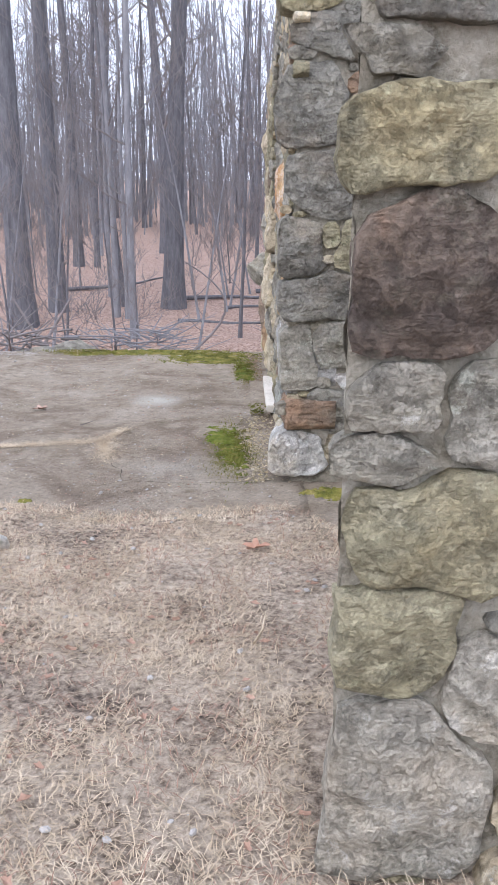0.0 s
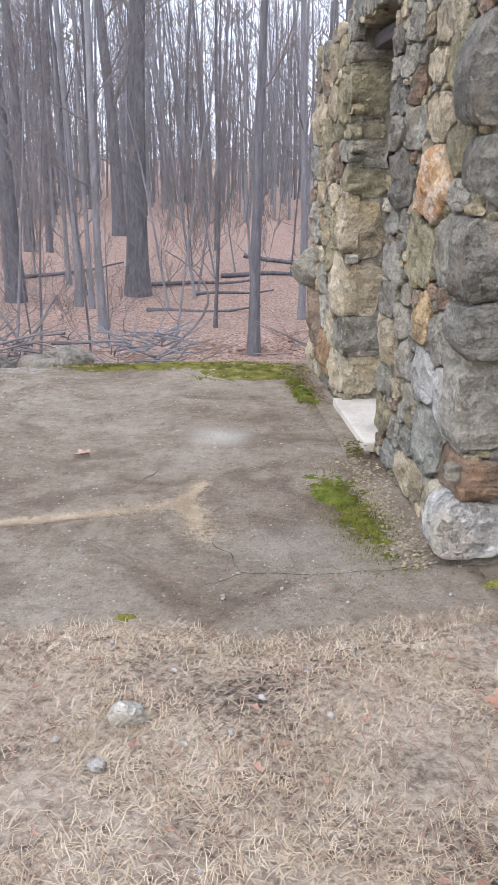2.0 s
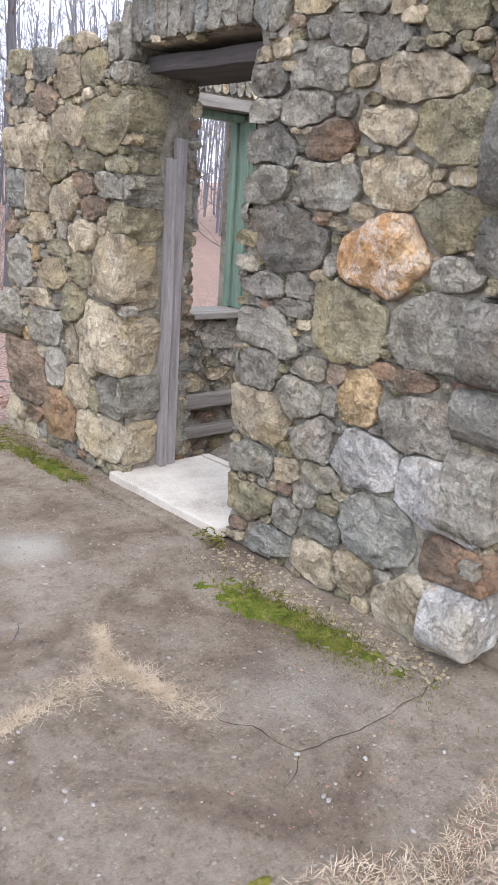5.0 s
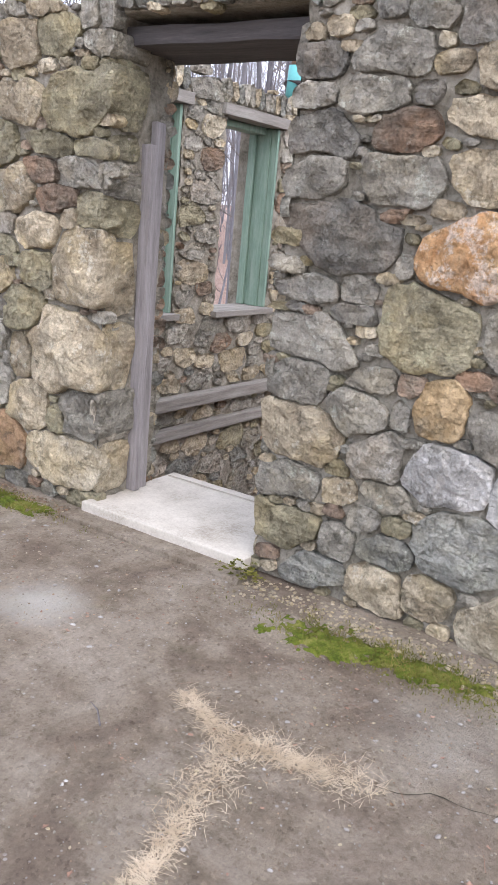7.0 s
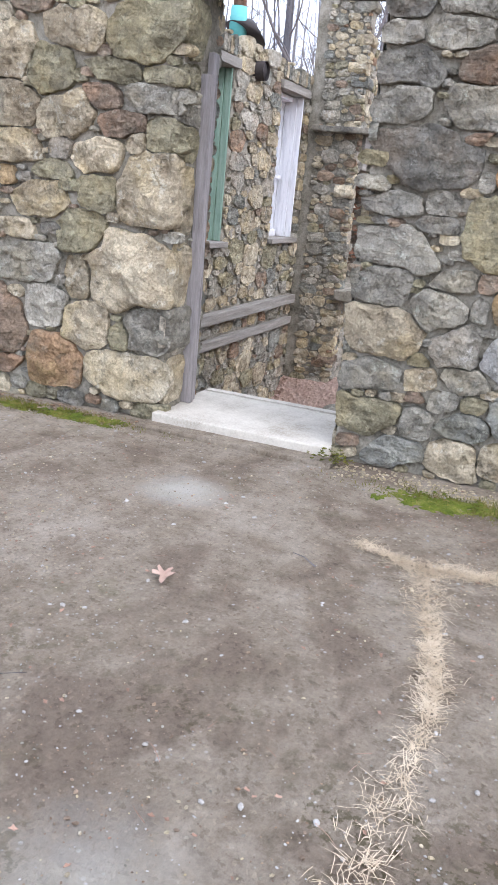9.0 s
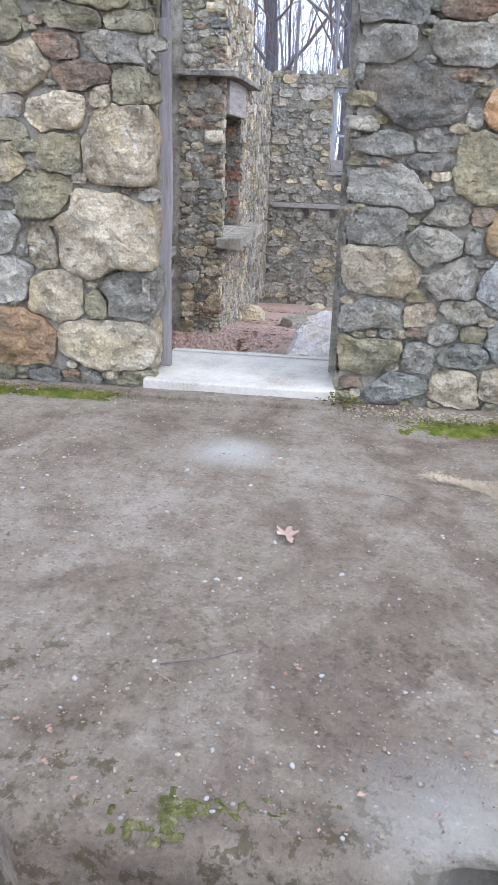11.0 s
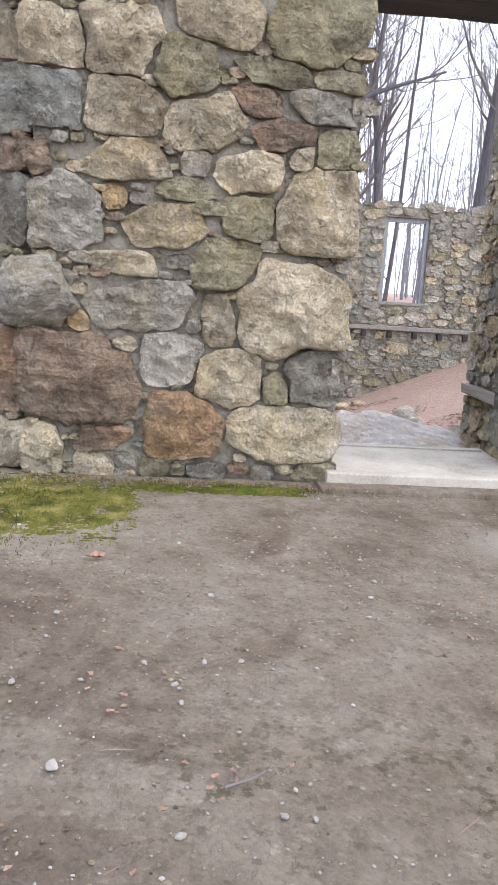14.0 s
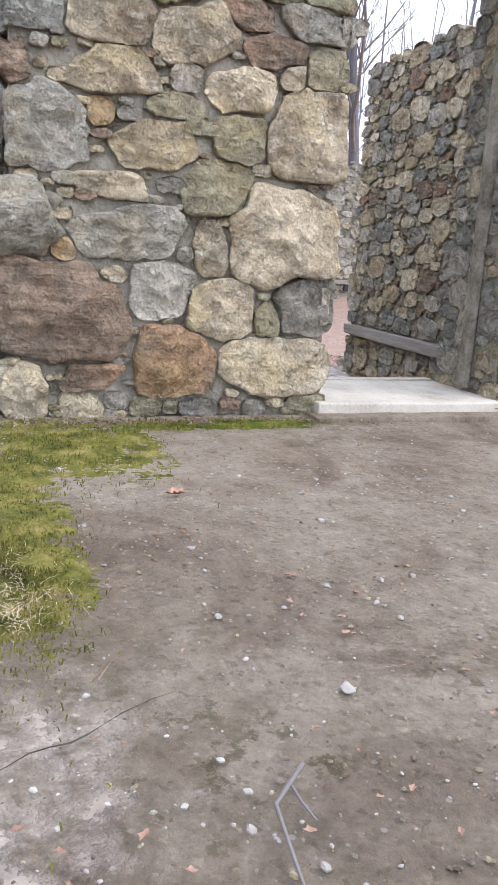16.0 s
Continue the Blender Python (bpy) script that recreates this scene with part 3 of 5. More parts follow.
SOUTH_END_1 = (
    (0.67, 0.16, 0.16, 0.1, 'dark'), (0.31, 0.17, 0.14, 0.11, 'white'), (0.49, 0.2, 0.05, 0.06, 'tan'),
    (0.92, 0.25, 0.08, 0.04, 'brown'), (0.54, 0.38, 0.38, 0.1, 'dark'), (0.6, 0.55, 0.13, 0.05, 'white'),
    (0.87, 0.61, 0.16, 0.12, 'grey'), (0.28, 0.67, 0.1, 0.16, 'grey'), (0.51, 0.74, 0.15, 0.11, 'grey'),
    (0.45, 0.97, 0.27, 0.11, 'dark'), (0.82, 0.97, 0.1, 0.11, 'grey'),
)
SOUTH_END_2 = (
    (0.28, 1.2, 0.12, 0.15, 'dark'), (0.7, 1.23, 0.22, 0.13, 'olive'), (0.45, 1.27, 0.05, 0.06, 'olive'),
    (0.45, 1.51, 0.23, 0.15, 'dark'), (0.8, 1.51, 0.1, 0.13, 'olive'), (0.54, 1.69, 0.06, 0.06, 'brown'),
    (0.74, 1.71, 0.15, 0.06, 'dark'), (0.69, 1.85, 0.15, 0.08, 'brown'), (0.34, 1.86, 0.14, 0.18, 'dark'),
    (0.63, 1.98, 0.12, 0.06, 'brown'), (0.51, 2.15, 0.33, 0.09, 'dark'),
)
PIER_1 = (
    (0.323, 0.22, 0.2, 0.218, 'pale'), (0.495, 0.438, 0.082, 0.136, 'pale'), (0.305, 0.592, 0.145, 0.164, 'olive'),
    (0.323, 0.783, 0.164, 0.127, 'olive'), (0.286, 0.956, 0.091, 0.064, 'grey'), (0.459, 1.047, 0.073, 0.082, 'grey'),
    (0.295, 1.065, 0.091, 0.073, 'pale'), (0.314, 1.301, 0.136, 0.145, 'rust'), (0.277, 1.538, 0.145, 0.1, 'olive'),
    (0.268, 1.656, 0.127, 0.045, 'grey'), (0.286, 1.765, 0.145, 0.064, 'dark'),
)


def fill_stones(span, holes, seeds, size, rng, flat=0.55, tones=MIX, tight=0.9, margin=0.0):
    """Stones that fill a wall face round the chosen ones, from large to small."""
    u0, u1, v0, v1 = span
    placed = [tuple(s) for s in seeds]
    arr = np.array([s[:4] for s in placed]).reshape(-1, 4)
    area = (u1 - u0) * (v1 - v0)
    for s, tries in ((1.0, 9), (0.72, 16), (0.5, 30), (0.33, 46)):
        for _ in range(int(tries * area / (size * size) / 4)):
            a = size * s * rng.uniform(0.75, 1.25)
            b = a * rng.uniform(flat * 0.8, min(1.0, flat * 1.4))
            u, v = rng.uniform(u0 + a * 0.6 + margin, u1 - a * 0.6 - margin), rng.uniform(v0 + b * 0.7, v1 - b * 0.5)
            if any(h[0] - a * 0.7 - margin < u < h[1] + a * 0.7 + margin and h[2] - b * 0.7 < v < h[3] + b * 0.7 for h in holes):
                continue
            if len(arr) and np.any((np.abs(arr[:, 0] - u) < (arr[:, 2] + a) * tight) & (np.abs(arr[:, 1] - v) < (arr[:, 3] + b) * tight)):
                continue
            placed.append((u, v, a, b, rng.choice(tones)))
            arr = np.vstack([arr, [u, v, a, b]])
    return placed


def stone_outlines(placed, span, holes, rng, sides=20, joint=0.005, chosen=0, top=None):
    """Each stone grows out from its middle until it meets its neighbours, an opening or the wall's end."""
    u0, u1, v0, v1 = span
    arr = np.array([p[:4] for p in placed])
    ang = np.linspace(0, 2 * np.pi, sides, endpoint=False)
    grow = np.linspace(0.12, 1.45, 34)
    outlines = []
    for i, (u, v, a, b, tone) in enumerate(placed):
        p = rng.uniform(2.6, 4.4)
        lean = rng.uniform(-0.12, 0.12)
        ca, sa = np.cos(ang), np.sin(ang)
        unit = 1.0 / ((np.abs(ca) / a) ** p + (np.abs(sa) / b) ** p) ** (1 / p)
        r = unit[:, None] * grow[None, :]
        pu, pv = u + r * ca[:, None], v + r * sa[:, None] + lean * r * ca[:, None]
        near = np.where((np.abs(arr[:, 0] - u) < arr[:, 2] * 1.5 + a * 1.5) & (np.abs(arr[:, 1] - v) < arr[:, 3] * 1.5 + b * 1.5))[0]
        mine = np.broadcast_to(grow, r.shape)
        bad = np.zeros(r.shape, bool)
        for j in near:
            if j != i:
                d = ((np.abs(pu - arr[j, 0]) / arr[j, 2]) ** 3.4 + (np.abs(pv - arr[j, 1]) / arr[j, 3]) ** 3.4) ** (1 / 3.4)
                bad |= d < mine
        slack = 0.03 * math.sin(i * 1.7) + 0.02
        bad |= (pu < u0 - slack) | (pu > u1 + slack) | (pv < v0 - 0.01)
        if top is not None:
            bad |= pv > top(u)
        for h in holes:
            bad |= (pu > h[0] - 0.01) & (pu < h[1] + 0.01) & (pv > h[2] - 0.01) & (pv < h[3] + 0.01)
        first = np.where(bad.any(1), bad.argmax(1), len(grow) - 1)
        first = np.clip(np.minimum(first, int(len(grow) * (0.93 if i < chosen else 0.97))) - 1, 1, len(grow) - 1)
        rad = unit * grow[first] - joint
        rad = np.maximum(rad, 0.008)
        rad = 0.7 * rad + 0.15 * (np.roll(rad, 1) + np.roll(rad, -1))
        for _ in range(rng.randint(2, 5)):
            phi = rng.uniform(0, 2 * np.pi)
            c = np.cos(ang - phi)
            reach = np.interp(phi, np.append(ang, 2 * np.pi), np.append(rad, rad[0])) * rng.uniform(0.93, 1.0)
            rad = np.where(c > 0.25, np.minimum(rad, reach / np.maximum(c, 0.25)), rad)
        rad = rad * (1 + 0.035 * rng.uniform(-1, 1) * np.cos(3 * ang + i) + np.array([rng.uniform(-0.035, 0.03) for _ in ang]))
        outlines.append((u, v, a, b, tone, np.stack([rad * ca, rad * sa + lean * rad * ca], 1), near))
    return outlines


def chink_stones(lines, span, holes, rng, tries, top, tones, sides):
    """Small flat stones pressed into the mortar where the large ones leave room."""
    ang = np.linspace(0, 2 * np.pi, sides, endpoint=False)
    mid = np.array([[p[0], p[1]] for p in lines])
    reach = np.array([np.hypot(p[5][:, 0], p[5][:, 1]) for p in lines])
    for _ in range(tries):
        u, v = rng.uniform(span[0] + 0.02, span[1] - 0.02), rng.uniform(span[2] + 0.01, span[3])
        if any(h[0] - 0.03 < u < h[1] + 0.03 and h[2] < v < h[3] for h in holes) or (top is not None and v > top(u) - 0.04):
            continue
        du, dv = u - mid[:, 0], v - mid[:, 1]
        k = np.round((np.arctan2(dv, du) % (2 * np.pi)) / (2 * np.pi) * sides).astype(int) % sides
        room = float((np.hypot(du, dv) - reach[np.arange(len(mid)), k]).min())
        if room < 0.014:
            continue
        a, b = min(0.085, room * rng.uniform(1.2, 2.3)), min(0.035, room * rng.uniform(0.75, 0.98))
        rad = 1.0 / ((np.abs(np.cos(ang)) / a) ** 3 + (np.abs(np.sin(ang)) / b) ** 3) ** (1 / 3)
        rad = rad * np.array([rng.uniform(0.88, 1.08) for _ in ang])
        lines.append((u, v, a, b, rng.choice(tones), np.stack([rad * np.cos(ang), rad * np.sin(ang)], 1), ()))
        mid = np.vstack([mid, [u, v]])
        reach = np.vstack([reach, rad])


RINGS = ((1.0, 0.0), (0.995, 0.45), (0.965, 0.74), (0.91, 0.88), (0.82, 0.96), (0.70, 1.0), (0.57, 1.0), (0.44, 1.0), (0.31, 1.0), (0.17, 1.0))
FEW_RINGS = ((1.0, 0.0), (0.97, 0.62), (0.80, 0.94), (0.45, 1.0))


def stone_mesh(shape, bulge, back, seed, base=0, rings=RINGS):
    """A fieldstone: its outline carried back into the wall, its face broken into flat facets."""
    k = len(shape)
    verts = [(p[0] * 0.97, p[1] * 0.97, -back) for p in shape]
    tilt_u, tilt_v = 0.5 * noise.noise(Vector((seed, 1, 0))), 0.5 * noise.noise(Vector((seed, 2, 0)))
    span = float(np.abs(shape).max())
    rng = random.Random(int(seed * 13))
    cuts = [(rng.uniform(0.72, 1.15), rng.uniform(-1.0, 1.0) / span, rng.uniform(-1.0, 1.0) / span) for _ in range(7)]

    def swell(x, y):
        return max(0.25, min(1.15, min(c + su * x + sv * y for c, su, sv in cuts)))

    def broken(x, y):
        q = Vector((x * 7, y * 7, seed * 3.1))
        near = noise.voronoi(q * 1.7 + 0.3 * noise.noise_vector(q * 2.0))[0]
        return bulge * (0.30 * noise.noise(q) + 0.22 * noise.noise(q * 2.7)) - 0.020 * near[0] + 0.010 * (near[1] - near[0]) + 0.007 * noise.noise(q * 6.0)

    for r, hgt in rings:
        for p in shape:
            x, y = p[0] * r, p[1] * r
            q = Vector((x * 7, y * 7, seed * 3.1))
            push = 0.07 * span * noise.noise(q * 1.3 + Vector((9, 0, 0))) + 0.008 * noise.noise(q * 4.0 + Vector((0, 9, 0)))
            verts.append((x + push * r, y + 0.7 * push * r, (bulge * swell(x, y) + broken(x, y)) * hgt + (tilt_u * x + tilt_v * y) * 0.35 * hgt))
    verts.append((0, 0, bulge * swell(0, 0) + broken(0, 0)))
    faces = []
    for ring in range(len(rings)):
        o = ring * k
        faces += [(base + o + i, base + o + (i + 1) % k, base + o + k + (i + 1) % k, base + o + k + i) for i in range(k)]
    o = len(rings) * k
    faces += [(base + o + i, base + o + (i + 1) % k, base + o + k) for i in range(k)]
    return verts, faces


def stone_face(wall, origin, along, out, span, holes=(), seeds=(), size=0.11, seed=1, flat=0.55, tones=MIX, limit=300, sides=20, back=0.07, end_back=0.25, nearest=None, swell=1.0, top=None, tight=0.9, margin=0.0, chinks=0):
    """Lays the stones of one face of a wall: single stones as parts of the wall, those past the limit as one mesh."""
    rng = random.Random(seed)
    placed = fill_stones(span, holes, seeds, size, rng, flat, tones, tight, margin)
    if top is not None:
        placed = [p for p in placed if p[1] < top(p[0]) - 0.02]
    lines = stone_outlines(placed, span, holes, rng, sides, 0.003, len(seeds), top)
    if chinks:
        chink_stones(lines, span, holes, rng, chinks, top, tones, sides)
    U, N, Z = Vector(along), Vector(out), Vector((0, 0, 1))
    turn = Matrix((U, Z, N)).transposed()
    order = list(range(len(lines)))
    if nearest is not None:
        order.sort(key=lambda i: abs(lines[i][0] - nearest))
    rest_v, rest_f, rest_m = [], [], []
    names = list(ROCK)
    for rank, i in enumerate(order):
        u, v, a, b, tone, shape, _ = lines[i]
        bulge = swell * min(0.085, max(0.018, 0.36 * min(a, b))) * (0.8 + 0.5 * rng.random())
        edge = a > 0.06 and b > 0.045 and (u - a < span[0] + 0.05 or u + a > span[1] - 0.05 or any(h[0] - a - 0.05 < u < h[1] + a + 0.05 and h[2] - 0.05 < v < h[3] + 0.05 for h in holes))
        at = Vector(origin) + U * u + Z * v
        small = max(a, b) < 0.075
        rings = FEW_RINGS if small or sides < 18 else RINGS
        if small and len(shape) >= 20:
            shape = shape[::2]
        if rank < limit:
            verts, faces = stone_mesh(shape, bulge, end_back if edge else back, seed * 7 + i, 0, rings)
            verts = [turn @ Vector(p) for p in verts]
            ob = new("stone", mesh_of("stone", verts, faces, ROCK[tone], True))
            ob.location = at
            ob.parent = wall
        else:
            verts, faces = stone_mesh(shape, bulge, end_back if edge else back, seed * 7 + i, len(rest_v), rings)
            rest_v += [at + turn @ Vector(p) for p in verts]
            rest_f += faces
            rest_m += [names.index(tone)] * len(faces)
    if rest_v:
        me = mesh_of("stonework", rest_v, rest_f, ROCK[names[0]], True)
        for t in names[1:]:
            me.materials.append(ROCK[t])
        me.polygons.foreach_set("material_index", rest_m)
        ob = tagged(new("stonework", me), "further fieldstones of the wall", kind="stuff")
        ob.parent = wall


def mortar_face(parent, origin, along, out, span, holes, top=None, cell=0.035, deep=0.022, seed=0):
    """The joints' mortar, raked out unevenly between the stones."""
    U, N, Z = Vector(along), Vector(out), Vector((0, 0, 1))
    us, vs = np.arange(span[0], span[1] + cell, cell), np.arange(span[2], span[3] + cell, cell)
    verts, faces = [], []
    for v in vs:
        for u in us:
            q = Vector((u * 8, v * 8, seed))
            d = deep * (noise.noise(q) + 0.6 * noise.noise(q * 2.6) + 0.35 * noise.noise(q * 6))
            verts.append(Vector(origin) + U * u + Z * v + N * d)
    k = len(us)
    for j in range(len(vs) - 1):
        for i in range(k - 1):
            u, v = us[i] + cell / 2, vs[j] + cell / 2
            if not any(h[0] < u < h[1] and h[2] < v < h[3] for h in holes) and (top is None or v < top(u) - 0.05):
                faces.append((j * k + i, j * k + i + 1, (j + 1) * k + i + 1, (j + 1) * k + i))
    ob = new("mortar", mesh_of("mortar", verts, faces, MORTAR, True))
    ob.parent = parent


def wall(name, boxes, label, seed=0):
    return tagged(part(name, boxes_bm(boxes, 0.015, 0.012, seed), MORTAR), label, "wall", kind="structure")


# front wall with the doorway
DOOR_Y0, DOOR_Y1, DOOR_TOP = 5.56, 6.55, 2.25
wall_west = wall("wall_west", ((0.295, 0.82, 4.15, 5.54, -0.5, 2.68), (0.295, 0.73, 6.57, 7.94, -0.5, 2.38), (0.35, 0.73, 7.93, 8.13, -0.5, 2.34), (0.295, 0.82, 5.54, 6.57, 2.37, 2.60)),
                 "thick fieldstone wall with an open doorway and mossy joints", 1)
# end wall towards the lawn, which is also the inner room's south wall
wall_south = wall("wall_south", ((0.82, 4.52, 4.13, 4.345, -1.2, 2.50), (0.262, 0.82, 4.12, 4.13, -0.5, 2.6)), "rubble wall with a ragged sloping top and a broken end", 2)
wall_north = wall("wall_north", ((0.82, 1.40, 7.705, 8.11, -2, 2.46), (2.18, 2.70, 7.705, 8.11, -2, 2.46), (3.48, 4.72, 7.705, 8.11, -2, 2.50), (5.46, 7.6, 7.705, 8.11, -3, 2.5), (7.6, 14.0, 7.53, 7.96, -3, 2.6),
                                 (1.40, 2.18, 7.705, 8.11, -2, 0.77), (1.40, 2.18, 7.705, 8.11, 2.30, 2.46), (2.70, 3.48, 7.705, 8.11, -2, 0.77), (2.70, 3.48, 7.705, 8.11, 2.30, 2.46),
                                 (4.72, 5.46, 7.705, 8.11, -2, 0.77), (4.72, 5.46, 7.705, 8.11, 2.32, 2.5)),
                 "rubble stone wall with three window openings", 3)
wall_east = wall("wall_east", ((14.03, 14.45, 6.25, 7.96, -3, 2.70), (14.03, 14.45, 3.02, 5.2, -3, 2.68), (14.03, 14.45, -4.0, 2.06, -3, 2.66),
                               (14.03, 14.45, 5.2, 6.25, -3, 0.84), (14.03, 14.45, 5.2, 6.25, 2.46, 2.68), (14.03, 14.45, 2.06, 3.02, -3, 0.70), (14.03, 14.45, 2.06, 3.02, 2.46, 2.68)),
                 "far rubble stone wall with window openings and joist pockets", 4)
pier = wall("wall_pier", ((0.26, 3.2, 1.505, 1.58, -0.5, 2.25), (0.40, 3.2, 1.58, 1.98, -0.5, 2.25)), "free-standing end of a fieldstone wall", 5)


# ---- doorway ----
def door_sill():
    bm = boxes_bm(((0.19, 0.92, 5.55, 6.575, 0.012, 0.068), (0.86, 0.92, 5.57, 6.56, 0.067, 0.078)), 0.008, 0.004, 3)
    ob = tagged(part("door_sill", bm, SILL), "pale worn concrete door sill, chipped at the edge", "door sill")
    part("step", boxes_bm(((0.08, 0.22, 5.50, 6.62, -0.02, 0.022),), 0.01, 0.008, 4), CONCRETE, ob, "grey worn step below the sill")


door_sill()
lintel = tagged(part("lintel", boxes_bm(((0.37, 0.80, 5.36, 6.75, DOOR_TOP, 2.335),), 0.014, 0.014, 6), LINTEL_WOOD), "dark weathered timber lintel over the doorway", "lintel")


def door_frame():
    ob = tagged(new("door_frame"), "bare weathered grey wooden door frame with peeling boards", "door frame")
    part("post", boxes_bm(((0.50, 0.545, 6.495, 6.56, 0.068, 1.84),), 0.006, 0.010, 1), WOOD, ob)
    part("lining_board", boxes_bm(((0.56, 0.63, 6.525, 6.56, 0.068, 1.95),), 0.005, 0.014, 2), WOOD, ob)
    part("post", boxes_bm(((0.50, 0.57, 5.555, 5.60, 0.09, 2.245),), 0.008, 0.012, 4), MORTAR, ob, "mortar-smeared grey jamb post")


door_frame()


def bar(parent, name, x0, x1, y0, y1, z0, z1, mat, label="", seed=0):
    return part(name, boxes_bm(((x0, x1, y0, y1, z0, z1),), 0.005, 0.003, seed), mat, parent, label)


def north_window(name, x0, x1, z0, z1, mat, label, sash):
    """An empty window in a deep reveal: boarded casing, head and sill, with what is left of the sash."""
    ob = tagged(new(name), label, "window", kind="structure")
    bar(ob, "jamb", x0, x0 + 0.05, 7.80, 7.96, z0, z1, mat)
    for k, (y0, y1, proud) in enumerate(((7.69, 7.755, 0.03), (7.757, 7.85, 0.045), (7.852, 7.90, 0.028), (7.902, 7.97, 0.05))):
        bar(ob, "casing_board", x1 - proud, x1, y0, y1, z0, z1, mat, seed=2 + k)
    bar(ob, "head", x0 + 0.052, x1 - 0.052, 7.80, 7.96, z1 - 0.05, z1, mat, seed=4)
    bar(ob, "lintel", x0 - 0.09, x1 + 0.07, 7.64, 8.0, z1 + 0.004, z1 + 0.085, WOOD_FLAT, "split grey timber lintel", 8)
    bar(ob, "window_sill", x0 - 0.05, x1 + 0.03, 7.62, 7.97, z0 - 0.05, z0 - 0.002, WOOD_FLAT, "bare grey wooden sill", 5)
    if sash:
        bar(ob, "meeting_rail", x0 + 0.052, x1 - 0.052, 7.86, 7.895, z0 + 0.62, z0 + 0.66, mat, seed=6)
        bar(ob, "bottom_rail", x0 + 0.052, x1 - 0.052, 7.86, 7.895, z0, z0 + 0.07, mat, seed=7)
    return ob


north_window("window_1", 1.41, 2.17, 0.80, 2.28, GREEN, "empty window with a faded green wooden casing", False)
north_window("window_2", 2.71, 3.47, 0.80, 2.28, GREEN, "empty window with a faded green wooden casing", False)
north_window("window_3", 4.73, 5.45, 0.80, 2.28, WHITE, "empty window with a chalky white sash frame", True)


def east_window(name, y0, y1, z0, z1, label, boarded):
    ob = tagged(new(name), label, "window", kind="structure")
    bar(ob, "jamb", 14.10, 14.25, y0, y0 + 0.08, z0, z1, BLUE_GREY)
    bar(ob, "jamb", 14.10, 14.25, y1 - 0.08, y1, z0, z1, BLUE_GREY, seed=2)
    bar(ob, "head", 14.10, 14.25, y0 + 0.082, y1 - 0.082, z1 - 0.09, z1, BLUE_GREY, seed=3)
    bar(ob, "window_sill", 14.00, 14.25, y0 - 0.06, y1 + 0.06, z0 - 0.06, z0 - 0.002, WOOD_FLAT, seed=4)
    if boarded:
        bar(ob, "board", 14.08, 14.12, y0 + 0.02, y1 - 0.02, z0 + 0.02, z0 + 0.24, WOOD_FLAT, "weathered grey board", 5)
        bar(ob, "rail", 14.15, 14.19, y0 + 0.082, y1 - 0.082, z0 + 0.68, z0 + 0.73, BLUE_GREY, seed=6)
        bar(ob, "muntin", 14.15, 14.18, (y0 + y1) / 2 - 0.02, (y0 + y1) / 2 + 0.02, z0 + 0.732, z1 - 0.092, BLUE_GREY, seed=7)
    return ob


east_window("window_4", 5.2, 6.25, 0.84, 2.46, "empty window with a grey-blue frame and a board across its foot", True)
east_window("window_5", 2.06, 3.02, 0.70, 2.46, "empty window with a plain grey-blue frame", False)


# ---- ledges where the floor lay ----
def ledge(name, box, label, seed):
    return tagged(part(name, boxes_bm((box,), 0.01, 0.012, seed), WOOD_FLAT), label, "ledge beam")


ledge("ledge_beam", (0.9, 5.6, 7.60, 7.72, 0.05, 0.15), "weathered floor ledge timber set in the rubble wall", 1)
ledge("ledge_beam", (0.9, 5.6, 7.63, 7.72, -0.20, -0.11), "lower weathered ledge timber in the rubble wall", 2)
ledge("ledge_beam", (1.1, 4.5, 4.33, 4.43, -0.04, 0.06), "weathered floor ledge timber along the rubble wall", 3)
ledge("ledge_beam", (13.93, 14.05, -3.5, 7.4, 0.10, 0.19), "long grey ledge timber above the joist pockets", 4)


# ---- fireplace ----
fireplace = wall("fireplace", ((5.32, 5.52, 7.04, 7.63, -1.4, 3.6), (6.80, 7.6, 7.04, 7.53, -1.8, 2.3), (5.52, 6.80, 7.04, 7.53, -1.8, 0.28),
                               (5.52, 6.80, 7.04, 7.53, 1.62, 2.9), (5.52, 6.80, 7.45, 7.53, 0.28, 1.62)), "tall rubble stone chimney breast with a dark fireplace opening", 6)
part("mantel", boxes_bm(((5.16, 7.35, 6.88, 7.52, 1.97, 2.03),), 0.012, 0.015, 7), ROCK["dark"], fireplace, "thin dark flagstone mantel")
part("lintel_board", boxes_bm(((5.50, 6.82, 6.985, 7.05, 1.60, 1.965),), 0.01, 0.008, 9), WOOD_FLAT, fireplace, "weathered grey board over the opening")
part("hearth_slab", boxes_bm(((5.22, 7.5, 6.78, 7.06, 0.14, 0.27),), 0.02, 0.025, 8), MORTAR, fireplace, "rough pale hearth slab")


fireplace.location = (0.36, 0.07, 0)


# ---- trees ----
def tube(verts, faces, path, radii, sides):
    base = len(verts)
    for i, (p, r) in enumerate(zip(path, radii)):
        d = (path[min(i + 1, len(path) - 1)] - path[max(i - 1, 0)]).normalized()
        s = d.cross(Vector((0.31, 0.95, 0.05))).normalized()
        q = d.cross(s)
        for k in range(sides):
            a = 2 * math.pi * k / sides
            verts.append(p + r * (math.cos(a) * s + math.sin(a) * q))
    for i in range(len(path) - 1):
        for k in range(sides):
            a, b = base + i * sides + k, base + i * sides + (k + 1) % sides
            faces.append((a, b, b + sides, a + sides))


